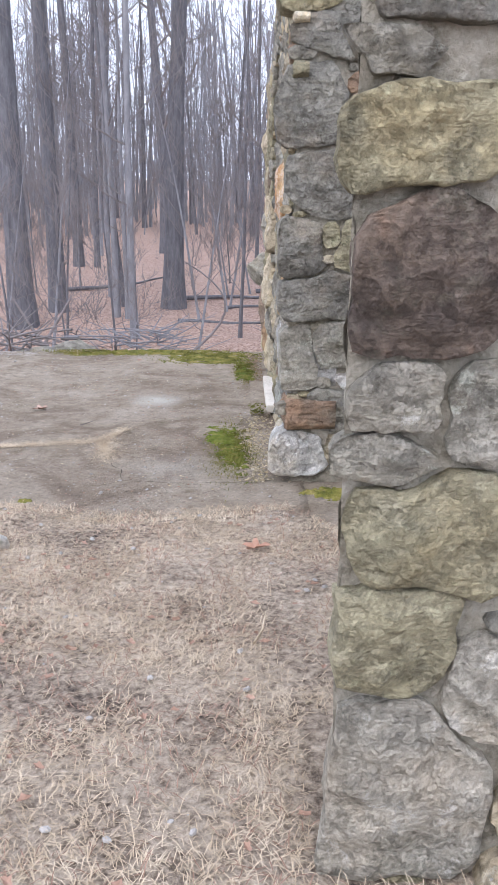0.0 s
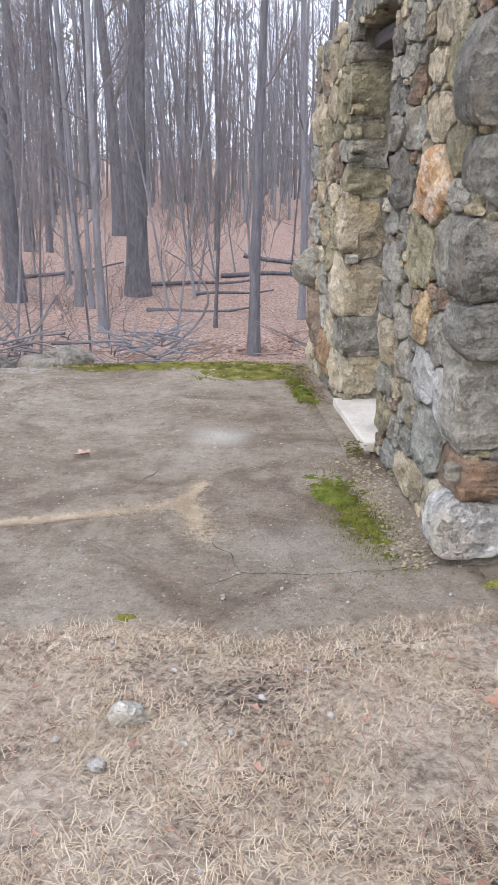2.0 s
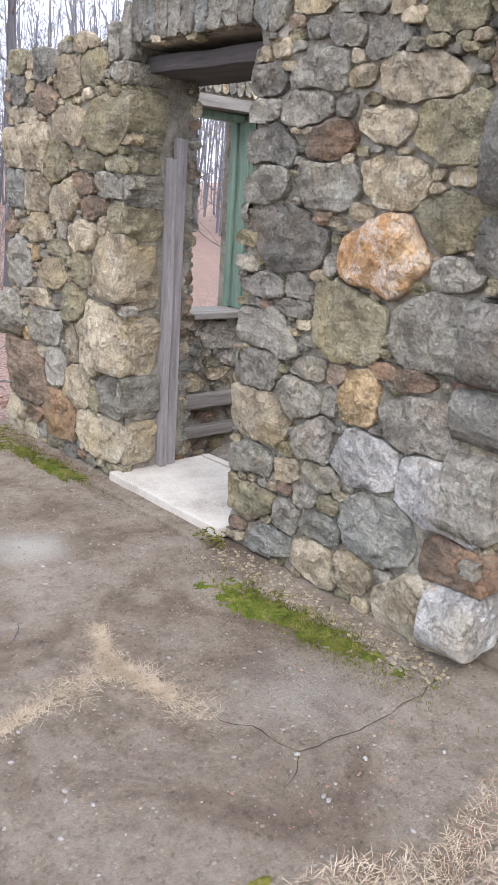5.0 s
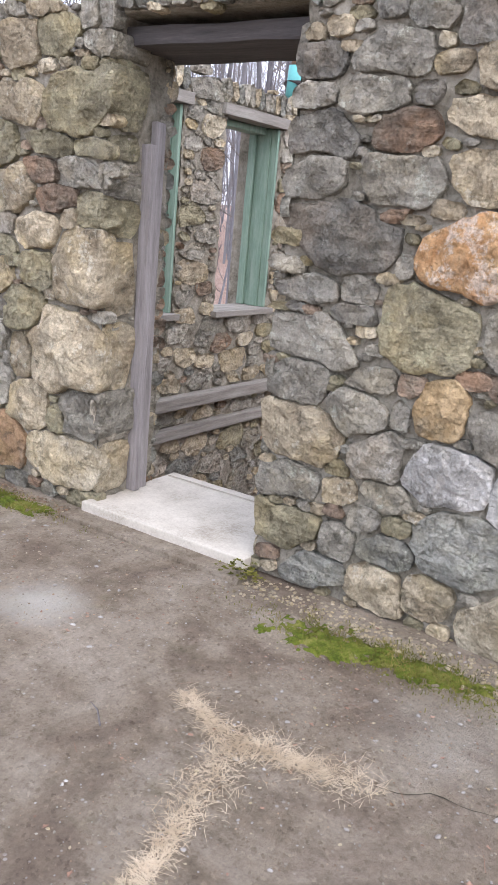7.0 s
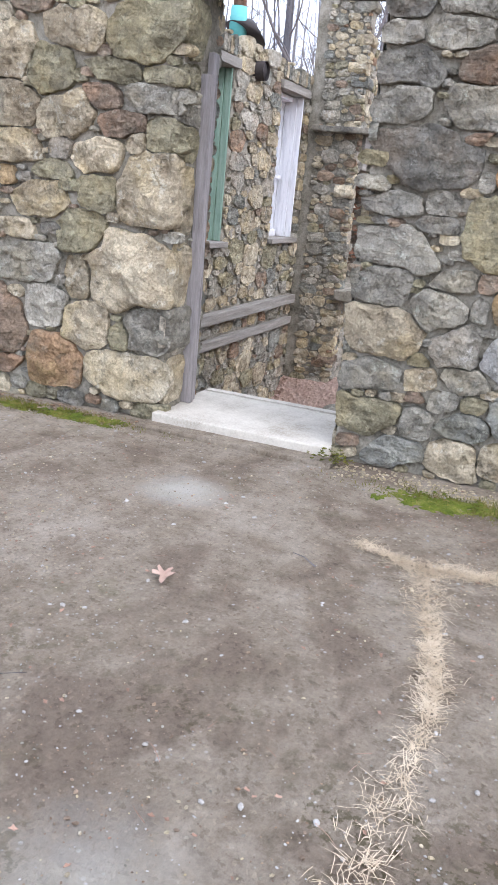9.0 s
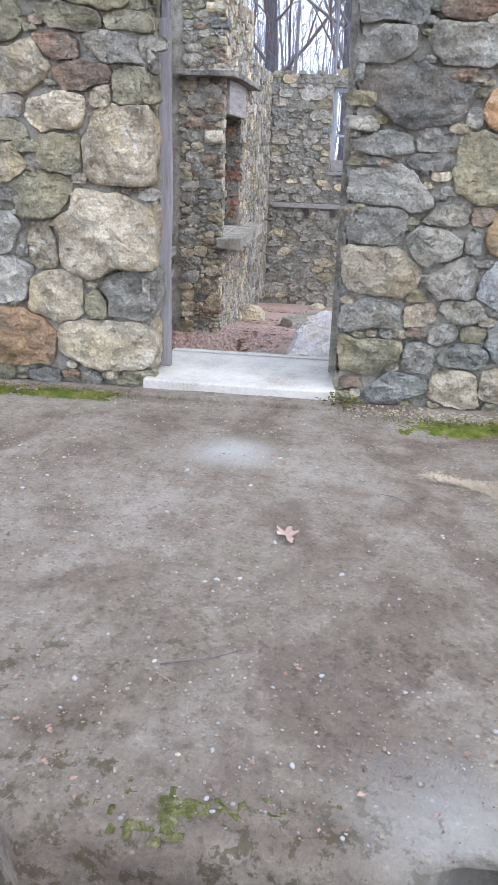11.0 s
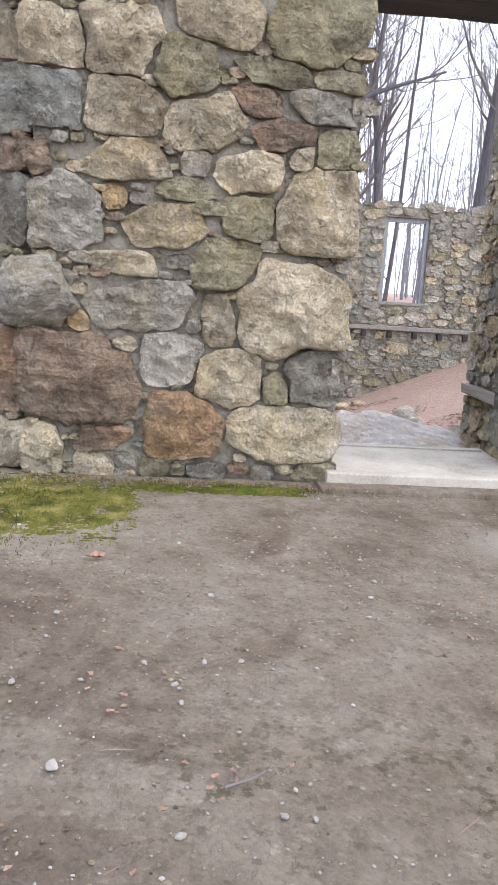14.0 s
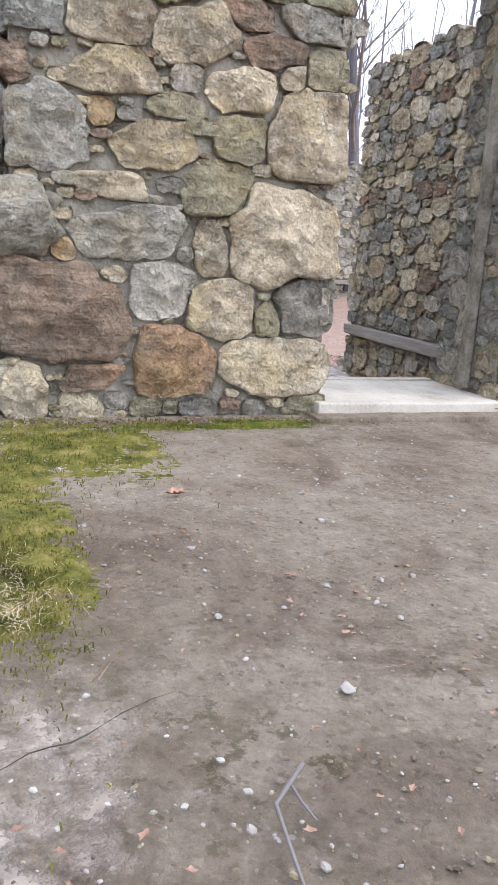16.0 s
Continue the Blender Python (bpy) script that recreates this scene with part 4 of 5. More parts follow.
def limb_path(rng, start, way, length, bend, lift, n):
    pts, d = [start.copy()], way.normalized()
    for _ in range(n):
        d = (d + Vector((rng.uniform(-bend, bend), rng.uniform(-bend, bend), rng.uniform(-bend, bend) * 0.6 + lift))).normalized()
        pts.append(pts[-1] + d * length / n)
    return pts


def grow(rng, cv, cf, twigs, start, way, length, r, level):
    """A limb that parts into branches and twigs."""
    n = 8 if level == 0 else 5 if level == 1 else 3
    path = limb_path(rng, start, way, length, 0.27 + 0.04 * level, 0.09, n)
    tube(cv, cf, path, [max(0.004, r * (1 - 0.75 * i / n)) for i in range(n + 1)], 6 if level == 0 else 4 if level == 1 else 3)
    if level < 3:
        for _ in range((twigs, twigs, 3)[level]):
            i = rng.randint(1, n)
            d = (path[i] - path[i - 1]).normalized()
            side = Vector((rng.uniform(-1, 1), rng.uniform(-1, 1), rng.uniform(-0.3, 0.9)))
            grow(rng, cv, cf, twigs, path[i], d + side * 0.9, length * rng.uniform(0.35, 0.6), r * (1 - 0.75 * i / n) * 0.6, level + 1)


def bare_tree(seed, height, radius, first, limbs, spread, bark, twigs=5, lean=0.03, fork=0.0):
    """A leafless tree: flared, slightly bent trunk with limbs that part into branches and twigs."""
    rng = random.Random(seed)
    tv, tf, cv, cf = [], [], [], []
    trunk = limb_path(rng, Vector((0, 0, -0.4)), Vector((rng.uniform(-lean, lean), rng.uniform(-lean, lean), 1)), height, 0.028, 0.012, 16)
    rad = [radius * (1.45 if i == 0 else 1.12 if i == 1 else 1.0) * (1 - 0.86 * (i / 16) ** 1.1) for i in range(17)]
    tube(tv, tf, trunk, rad, 9)

    for k in range(limbs):
        t = first + (0.97 - first) * (k + rng.random()) / limbs
        i = t * 16
        p = trunk[int(i)].lerp(trunk[min(16, int(i) + 1)], i - int(i))
        a = rng.uniform(0, 2 * math.pi)
        big = fork if k < 2 else 0.0
        grow(rng, cv, cf, twigs, p, Vector((math.cos(a), math.sin(a), rng.uniform(0.25, 0.9) + big)), spread * (1.1 - 0.6 * t) * rng.uniform(0.7, 1.2) * (1 + big), rad[int(i)] * rng.uniform(0.2, 0.38) * (1 + big), 0)
    ob = new("tree")
    under(new("trunk", mesh_of("trunk", tv, tf, bark, True)), ob)
    under(new("crown", mesh_of("crown", cv, cf, TWIG, True)), ob)
    return ob


KINDS = {
    "broad": (bare_tree(11, 22, 0.34, 0.30, 9, 5.5, BARK), "tall bare hardwood with dark furrowed bark"),
    "straight": (bare_tree(12, 20, 0.17, 0.30, 11, 3.8, BARK), "straight bare forest tree with grey bark"),
    "slim": (bare_tree(13, 16, 0.085, 0.16, 13, 2.8, PALE_HAZE_BARK), "slim bare tree with pale grey bark"),
    "slim_bent": (bare_tree(14, 14, 0.075, 0.13, 13, 2.8, BARK, lean=0.12), "slim leaning bare tree"),
    "sapling": (bare_tree(15, 7, 0.04, 0.12, 11, 1.9, PALE_HAZE_BARK, 4, 0.15), "thin leafless sapling with grey bark"),
    "sapling_b": (bare_tree(16, 5, 0.03, 0.10, 10, 1.6, BARK, 4, 0.2), "thin dark leafless sapling"),
    "oak": (bare_tree(17, 18, 0.34, 0.22, 15, 7.0, BARK, 6, 0.05, 0.25), "large spreading bare oak"),
    "oak_b": (bare_tree(18, 17, 0.26, 0.25, 14, 6.5, BARK, 6, 0.12, 0.25), "forked spreading bare tree"),
}
for src, words in KINDS.values():
    tagged(src, words, "tree", "bare trees of the wood")
used = set()


def plant(kind, x, y, turn=0.0, size=1.0, z=None):
    src, words = KINDS[kind]
    m = pose(x, y, ground_z(x, y) if z is None else z, 0, 0, turn)
    if kind not in used:
        used.add(kind)
        src.matrix_basis = m @ Matrix.Diagonal((size, size, size, 1))
        return src
    ob = copy_thing(src, m)
    ob.scale = (size, size, size)
    return ob


# trees that stand out behind the porch
for kind, x, y, turn, size in (("broad", -2.2, 27.5, 20, 1.0), ("straight", 0.75, 19.2, 50, 0.75), ("broad", -6.2, 23.5, 140, 1.05), ("straight", -5.7, 26.0, 200, 1.5),
                               ("straight", -7.3, 38, 300, 1.3), ("slim", -3.4, 25.0, 10, 0.9), ("broad", -4.0, 46, 250, 1.0),
                               ("slim_bent", 0.0, 22.0, 150, 0.7), ("sapling", -1.1, 19.5, 60, 0.9), ("sapling_b", -4.4, 16.0, 10, 1.0), ("straight", 4.6, 30, 10, 1.0), ("broad", 7.5, 34, 70, 0.9)):
    plant(kind, x, y, turn, size)
rng = random.Random(5)
taken = []
for _ in range(1500):
    if len(taken) >= 190:
        break
    d = 20 + 62 * rng.random() ** 0.8
    a = rng.uniform(-0.45, 1.25)
    x, y = -1 + d * math.sin(a), d * math.cos(a)
    if (x > -1 and y < 12) or any((x - p) ** 2 + (y - q) ** 2 < 3.4 for p, q in taken) or (abs(x + 2.2 * y / 27) < 0.9 and y < 27):
        continue
    taken.append((x, y))
    plant(rng.choice(("straight", "straight", "slim", "slim", "slim", "slim_bent", "slim_bent", "sapling", "sapling_b", "sapling", "broad" if y > 40 else "slim")), x, y, rng.uniform(0, 360), rng.uniform(0.8, 1.3))
for k in range(26):
    x, y = rng.uniform(-9, 7), rng.uniform(14, 33)
    if not (x > -0.5 and y < 15):
        plant(rng.choice(("sapling", "sapling_b", "sapling")), x, y, rng.uniform(0, 360), rng.uniform(0.7, 1.3))
# trees beyond the ruin's far wall
for kind, x, y, turn, size in (("oak", 31.0, 6.3, 30, 1.0), ("oak_b", 34.0, 3.6, 190, 1.05), ("oak_b", 32, 1.4, 100, 1.0), ("oak", 30, -4.5, 200, 1.0),
                               ("slim", 27, 8.2, 10, 1.0), ("oak", 36, 10, 110, 1.1), ("slim_bent", 24, 0.5, 60, 1.1), ("oak_b", 26, -6, 300, 1.0), ("oak", 22, 12, 300, 0.9), ("slim", 20.5, 6.6, 40, 0.8), ("slim_bent", 23, 6.1, 160, 0.9), ("sapling", 19, 6.9, 20, 1.1), ("sapling_b", 18.5, 4.2, 80, 1.2), ("slim", 25, 3.0, 250, 0.9)):
    plant(kind, x, y, turn, size)
for k in range(24):
    plant(rng.choice(("straight", "oak_b", "slim", "slim", "sapling", "slim_bent")), rng.uniform(34, 75), rng.uniform(-34, 26), rng.uniform(0, 360), rng.uniform(0.8, 1.2))


def arching_tree(x, y, seed, stems):
    """A many-stemmed bare tree with long limbs that arch out sideways."""
    rng = random.Random(seed)
    ob = tagged(new("tree"), "many-stemmed bare tree with long arching limbs", "tree")
    ob.matrix_basis = pose(x, y, ground_z(x, y))
    cv, cf = [], []
    for radius, points in stems:
        pts = [Vector(p) for p in points]
        fine = []
        for a, b in zip(pts, pts[1:]):
            fine += [a.lerp(b, k / 4) + Vector([0.10 * radius * 8 * rng.uniform(-0.35, 0.35) for _ in range(3)]) * float(k > 0) for k in range(4)]
        fine.append(pts[-1])
        n = len(fine) - 1
        v, f = [], []
        rad = [radius * (1 - 0.75 * i / n) for i in range(n + 1)]
        tube(v, f, fine, rad, 9)
        under(new("stem", mesh_of("stem", v, f, BARK, True)), ob)
        for k in range(13):
            i = rng.randint(n // 3, n)
            d = (fine[i] - fine[i - 1]).normalized()
            side = Vector((rng.uniform(-1, 1), rng.uniform(-1, 1), rng.uniform(-0.1, 1.0)))
            grow(rng, cv, cf, 5, fine[i], d * 0.5 + side, rng.uniform(1.5, 3.6), rad[i] * 0.5, 0 if rad[i] > 0.06 else 1)
    under(new("crown", mesh_of("crown", cv, cf, TWIG, True)), ob)


arching_tree(24.0, 5.0, 41, (
    (0.24, ((0, 0, -0.3), (0, -0.1, 4.8), (0.1, 0.3, 8.0), (0, 0.1, 11.0), (0.3, 0.6, 15.0))),
    (0.19, ((0.05, -0.05, 1.5), (0, -0.6, 6.4), (-0.1, -0.8, 10.3), (0.3, -1.2, 14.5))),
    (0.15, ((0, -0.55, 6.2), (0, -1.9, 7.4), (0, -3.6, 8.2), (0.2, -6.0, 9.1)))))
arching_tree(27.0, 0.6, 42, (
    (0.20, ((0, 0, -0.3), (0, -0.4, 4.5), (0.1, 0.1, 9.0), (0.2, -0.5, 14.0))),
    (0.13, ((0, -0.2, 3.4), (0.2, 1.0, 6.0), (0, 2.2, 8.4), (0.3, 3.6, 11.0)))))


def far_woods():
    """Thin far trunks and branches past the trees that can be told apart."""
    r = random.Random(9)
    verts, faces = [], []
    for _ in range(2600):
        d = 56 + 110 * r.random()
        a = r.uniform(-0.55, 2.3)
        if a > 1.05 and r.random() < 0.5:
            continue
        x, y = d * math.sin(a), d * math.cos(a)
        z = ground_z(x, y)
        h = r.uniform(13, 24)
        p = limb_path(r, Vector((x, y, z - 0.3)), Vector((r.uniform(-0.08, 0.08), r.uniform(-0.08, 0.08), 1)), h, 0.06, 0.02, 5)
        t = r.uniform(0.05, 0.17)
        tube(verts, faces, p, [t * (1 - 0.15 * i) for i in range(6)], 5)
        for _ in range(22):
            i = r.randint(1, 5)
            q = limb_path(r, p[i], Vector((r.uniform(-1, 1), r.uniform(-1, 1), r.uniform(0.3, 1.2))), r.uniform(1.5, 5), 0.25, 0.05, 3)
            tube(verts, faces, q, [t * 0.28, t * 0.2, t * 0.14, 0.01], 3)
    # The air's haze is painted in: the far trunks take the paler blue-grey bark.
    tagged(new("far_woods", mesh_of("far_woods", verts, faces, PALE_HAZE_BARK)), "dense leafless woodland in the distance, haze put into its grey", "woods", kind="stuff")


far_woods()


# ---- clutter on the ground ----
def rand_dirs(r, k):
    a = r.uniform(0, 2 * np.pi, k)
    return np.cos(a), np.sin(a)


def blades(name, xs, ys, zs, r, long, wide, lift, material, label, category):
    """Dry grass blades: bent strips that lie about at random."""
    verts, faces = [], []
    cx, cy = rand_dirs(r, len(xs))
    for i in range(len(xs)):
        ln = long * r.uniform(0.4, 1.2)
        up = lift * r.uniform(0, 1) ** 2
        dx, dy = cx[i] * ln, cy[i] * ln
        px, py = -cy[i] * wide, cx[i] * wide
        bx, by = r.uniform(-0.14, 0.14) * ln, r.uniform(-0.14, 0.14) * ln
        b = len(verts)
        x, y, z = xs[i], ys[i], zs[i]
        verts += [(x - px, y - py, z), (x + px, y + py, z), (x + dx * 0.5 + px, y + dy * 0.5 + py, z + up * 0.8 + 0.003), (x + dx * 0.5 - px, y + dy * 0.5 - py, z + up * 0.8 + 0.003), (x + dx + bx, y + dy + by, z + up + 0.002)]
        faces += [(b, b + 1, b + 2, b + 3), (b + 3, b + 2, b + 4)]
    return tagged(new(name, mesh_of(name, verts, faces, material)), label, category, kind="stuff")


r = np.random.RandomState(4)


def lawn_points(k, pick):
    xs, ys = r.uniform(-3.4, 1.6, k), r.uniform(0.2, 3.9, k)
    keep = [i for i in range(k) if ys[i] < lawn_edge(xs[i]) + 0.10 + 0.22 * max(0.0, wave(xs[i], ys[i], 1.9, 8.0)) and wave(xs[i], ys[i], pick, 4.0) > -0.36 + 0.4 * r.rand() and not (xs[i] > 0.17 and 1.42 < ys[i] < 2.0)]
    return xs[keep], ys[keep], np.array([max(0.0, ground_z(xs[i], ys[i])) + 0.002 for i in keep])


blades("dry_grass", *lawn_points(130000, 2.6), r, 0.045, 0.0009, 0.022, STRAW, "matted pale dry grass over bare soil", "grass")
blades("dry_grass", *lawn_points(14000, 4.3), r, 0.065, 0.0010, 0.030, BRIGHT_STRAW, "longer bleached grass blades standing from the mat", "grass")
blades("dry_grass", *lawn_points(22000, 3.4), r, 0.05, 0.0012, 0.030, LEAF, "brown withered grass blades in the mat", "grass")


def along(points, k, spread):
    pts = [Vector(p) for p in points]
    xs, ys = [], []
    for _ in range(k):
        i = r.randint(0, len(pts) - 1)
        p = pts[i].lerp(pts[i + 1], r.rand())
        s = spread * (0.25 + 1.6 * abs(noise.noise(Vector((p.x * 3, p.y * 3, 0)))))
        xs.append(p.x + r.normal(0, s))
        ys.append(p.y + r.normal(0, s))
    return np.array(xs), np.array(ys), np.full(k, 0.006)


blades("grass_tuft", *along(((-0.74, 5.14), (-0.84, 4.88), (-0.80, 4.70), (-0.76, 4.46)), 1500, 0.06), r, 0.055, 0.0008, 0.012, BRIGHT_STRAW, "line of dry grass in a crack of the slab", "grass")
blades("grass_tuft", *along(((-0.86, 4.86), (-1.24, 4.77), (-1.50, 4.71), (-1.75, 4.68), (-2.5, 4.72)), 2100, 0.05), r, 0.055, 0.0008, 0.012, BRIGHT_STRAW, "line of dry grass in a crack of the slab", "grass")
blades("grass_tuft", *along(((-1.30, 8.05), (-1.75, 8.05), (-1.5, 7.98)), 260, 0.06), r, 0.04, 0.0006, 0.010, BRIGHT_STRAW, "pale dry grass tuft in the moss", "grass")
blades("pine_needles", r.uniform(-2.7, 0.2, 90), r.uniform(3.6, 8.0, 90), np.full(90, 0.007), r, 0.09, 0.0009, 0.006, LEAF, "scattered dry pine needles on the slab", "needles")


def leaf_bits(name, places, size, material, label):
    """Curled dead leaves, each of a few facets with a lobed outline."""
    verts, faces = [], []
    for x, y, z in places:
        s = size * r.uniform(0.6, 1.3)
        a = r.uniform(0, 6.3)
        tilt = r.uniform(-0.4, 0.4)
        b = len(verts)
        k = 9
        for i in range(k):
            t = 2 * math.pi * i / k
            rad = s * (1.0 if i % 2 else 0.58) * (1.35 if i == 0 else 1)
            u, v = rad * math.cos(t), 0.62 * rad * math.sin(t)
            verts.append((x + u * math.cos(a) - v * math.sin(a), y + u * math.sin(a) + v * math.cos(a), z + 0.006 + abs(v) * 0.45 + tilt * u * 0.3 + s * 0.2 * r.rand()))
        verts.append((x, y, z + 0.005))
        faces += [(b + i, b + (i + 1) % k, b + k) for i in range(k)]
    return tagged(new(name, mesh_of(name, verts, faces, material)), label, "leaves", kind="stuff")


def scattered(k, x0, x1, y0, y1, lift=0.0, patch=None):
    out = []
    while len(out) < k:
        x, y = r.uniform(x0, x1), r.uniform(y0, y1)
        if patch is None or wave(x, y, patch, 2.0) > -0.05:
            out.append((x, y, ground_z(x, y) + lift))
    return out


leaf_bits("leaf_litter", scattered(8200, -9, 3, 8.4, 21, 0.0, 0.5), 0.052, LEAF, "brown leaf litter on the woodland floor")
leaf_bits("leaf_litter", scattered(700, 0.95, 2.6, 5.2, 7.4, 0.005), 0.032, PALE_LEAF, "dead leaves heaped behind the door sill")
leaf_bits("leaf_litter", scattered(3200, 2.0, 12, 3.0, 7.4, 0.005, 0.8), 0.038, PALE_LEAF, "dead leaves among the rubble inside the ruin")
leaf_bits("fallen_leaves", scattered(150, -2.8, 0.5, 0.9, 3.5, 0.012), 0.020, LEAF, "scraps of dead leaf in the dry grass")
leaf_bits("fallen_leaves", scattered(160, -3.6, -2.85, 3.9, 8.0, 0.02), 0.05, LEAF, "dead leaves along the foot of the slab")


def one_leaf(x, y, size, turn, label, material=ORANGE_LEAF):
    bm = bmesh.new()
    ring = []
    for i in range(22):
        t = 2 * math.pi * i / 22
        rad = size * (0.72 + 0.28 * math.cos(5 * t)) * (1.2 if i in (0, 1, 21) else 1)
        ring.append(bm.verts.new((rad * math.cos(t), 0.8 * rad * math.sin(t), 0.012 + 0.35 * abs(rad * math.sin(t)) + 0.004 * math.sin(7 * t))))
    mid = bm.verts.new((0, 0, 0.006))
    for i in range(22):
        bm.faces.new((ring[i], ring[(i + 1) % 22], mid))
    ob = tagged(part("leaf", bm, material, None, "", True), label, "leaf")
    ob.matrix_basis = pose(x, y, max(0.0, ground_z(x, y)) + 0.004, 0, 0, turn)


one_leaf(0.067, 3.14, 0.06, 20, "curled orange oak leaf on bare soil")
one_leaf(-1.41, 5.65, 0.056, 200, "flat faded oak leaf on the concrete slab", PALE_LEAF)
one_leaf(-0.93, 7.53, 0.032, 90, "small curled orange leaf on the concrete slab")


def rough_stone(name, x, y, z, rx, ry, rz, seed, tone, label, category="stone", turn=0.0, detail=3, block=1.0):
    """A loose stone: a ball beaten into facets and roughened."""
    bm = bmesh.new()
    bmesh.ops.create_icosphere(bm, subdivisions=detail, radius=1.0)
    rr = random.Random(seed)
    planes = [(Vector((rr.gauss(0, 1), rr.gauss(0, 1), rr.gauss(0, 1))).normalized(), rr.uniform(0.55, 0.85)) for _ in range(13)]
    for v in bm.verts:
        if block < 1.0:
            v.co = Vector([math.copysign(abs(c) ** block, c) for c in v.co]) * 0.8
        for nrm, d in planes:
            over = v.co.dot(nrm) - d
            if over > 0:
                v.co -= nrm * over * 0.9
        v.co *= 1 + 0.12 * noise.noise(v.co * 2.4 + Vector((seed, 0, 0))) + 0.06 * noise.noise(v.co * 6.5 + Vector((seed, 3, 0))) + 0.03 * noise.noise(v.co * 15 + Vector((seed, 6, 0)))
        v.co = Vector((v.co.x * rx, v.co.y * ry, v.co.z * rz))
    ob = tagged(part(name, bm, tone if not isinstance(tone, str) else ROCK[tone], None, "", True), label, category)
    ob.matrix_basis = pose(x, y, z, 0, 0, turn)
    return ob


rough_stone("stone", -1.01, 3.17, 0.05, 0.058, 0.048, 0.046, 1, "white", "small white quartz stone in the dry grass")
rough_stone("stone", -1.08, 2.98, 0.035, 0.030, 0.026, 0.018, 2, "white", "small white quartz chip in the dry grass")
rough_stone("stone", -2.33, 6.31, 0.004, 0.026, 0.022, 0.010, 3, PEBBLE, "small pale stone lying on the slab")
rough_stone("stone", -2.08, 7.50, 0.006, 0.018, 0.014, 0.010, 4, PEBBLE, "white pebble lying on the slab")
rough_stone("stone", -2.86, 5.76, -0.13, 0.14, 0.17, 0.13, 5, "dark", "mossy dark stone against the slab edge")
rough_stone("boulder", 3.5, 5.25, -0.69, 1.55, 1.05, 0.56, 6, "boulder", "large pale grey boulder inside the doorway", "boulder", 12, 5)
rough_stone("boulder", 1.95, 5.60, -0.36, 0.55, 0.30, 0.17, 7, "boulder", "flat pale stone behind the door sill", "boulder", 30, 4)
rough_stone("boulder", 4.9, 5.0, -0.95, 0.9, 0.6, 0.5, 8, "boulder", "grey boulder among rubble inside the ruin", "boulder", 70, 4)
rough_stone("boulder", 7.0, 6.0, -1.05, 0.7, 0.5, 0.32, 9, "grey", "grey boulder among rubble inside the ruin", "boulder", 20, 4)
rough_stone("boulder", 8.2, 5.0, -1.3, 0.9, 0.5, 0.35, 10, "grey", "tan boulder among rubble inside the ruin", "boulder", 50, 4)
rr = random.Random(31)
for k in range(26):
    x, y = rr.uniform(2.0, 12.5), rr.uniform(3.2, 7.2)
    if 1.5 < x < 4.6 and 4.3 < y < 5.9:
        continue
    s = rr.uniform(0.10, 0.30)
    tagged(rough_stone("rubble_stone", x, y, ground_z(x, y) + s * 0.2, s * 1.3, s, s * 0.7, 40 + k, rr.choice(INNER), "fallen rubble stone on the leafy floor", "stone", rr.uniform(0, 360), 2), group="fallen rubble")
for k in range(14):
    x, y = rr.uniform(-4.2, -2.0), rr.uniform(9.6, 11.0)
    s = rr.uniform(0.18, 0.34)
    tagged(rough_stone("rubble_stone", x, y, ground_z(x, y) + s * 0.55, s * 1.2, s, s * 0.8, 70 + k, rr.choice(("dark", "grey", "dark", "slate")), "dark stone in a heap below the porch", "stone", rr.uniform(0, 360), 2), group="stone heap")
rough_stone("jutting_stone", 0.26, 7.93, 0.82, 0.24, 0.24, 0.20, 23, "grey", "grey-brown stone jutting from the wall corner", "stone", 6, 4, 0.55)


rs = random.Random(61)
for k in range(22):
    x, zz = -2.75 + 0.29 * (k % 11) + rs.uniform(-0.05, 0.05), -0.13 - 0.2 * (k // 11)
    tagged(rough_stone("edge_stone", x, 8.24 + rs.uniform(-0.02, 0.03), zz, 0.17, 0.10, 0.10, 120 + k, rs.choice(("grey", "pale", "brown", "tan")), "rough stone of the low wall under the slab edge", "stone", rs.uniform(-10, 10), 2), group="stones under the slab edge")


def pebbles(name, places, size, material, label):
    verts, faces = [], []
    base = [(1, 0, 0), (0.4, 0.9, 0), (-0.7, 0.7, 0), (-1, -0.2, 0), (-0.2, -0.95, 0), (0.75, -0.6, 0)]
    for x, y, z in places:
        s = size * r.uniform(0.35, 1.0) ** 1.5
        a, b = r.uniform(0, 6.3), len(verts)
        for rad, h in ((1.0, 0.0), (0.93, 0.34), (0.55, 0.56)):
            for u, v, _ in base:
                u, v = u * s * rad * r.uniform(0.85, 1.15), v * s * rad * 0.75
                verts.append((x + u * math.cos(a) - v * math.sin(a), y + u * math.sin(a) + v * math.cos(a), z + h * s * r.uniform(0.7, 1.25)))
        for o in (0, 6):
            faces += [(b + o + i, b + o + (i + 1) % 6, b + o + 6 + (i + 1) % 6, b + o + 6 + i) for i in range(6)]
        faces.append(tuple(b + 12 + i for i in range(6)))
    return tagged(new(name, mesh_of(name, verts, faces, material)), label, "pebbles", kind="stuff")


def on_slab(k, dense=0.0):
    out = []
    while len(out) < k:
        x, y = r.uniform(-2.7, 0.2), r.uniform(3.5, 8.1)
        if wave(x, y, 1.4, 6.0) > r.uniform(-0.6, 0.4):
            out.append((x, y, 0.001))
    return out


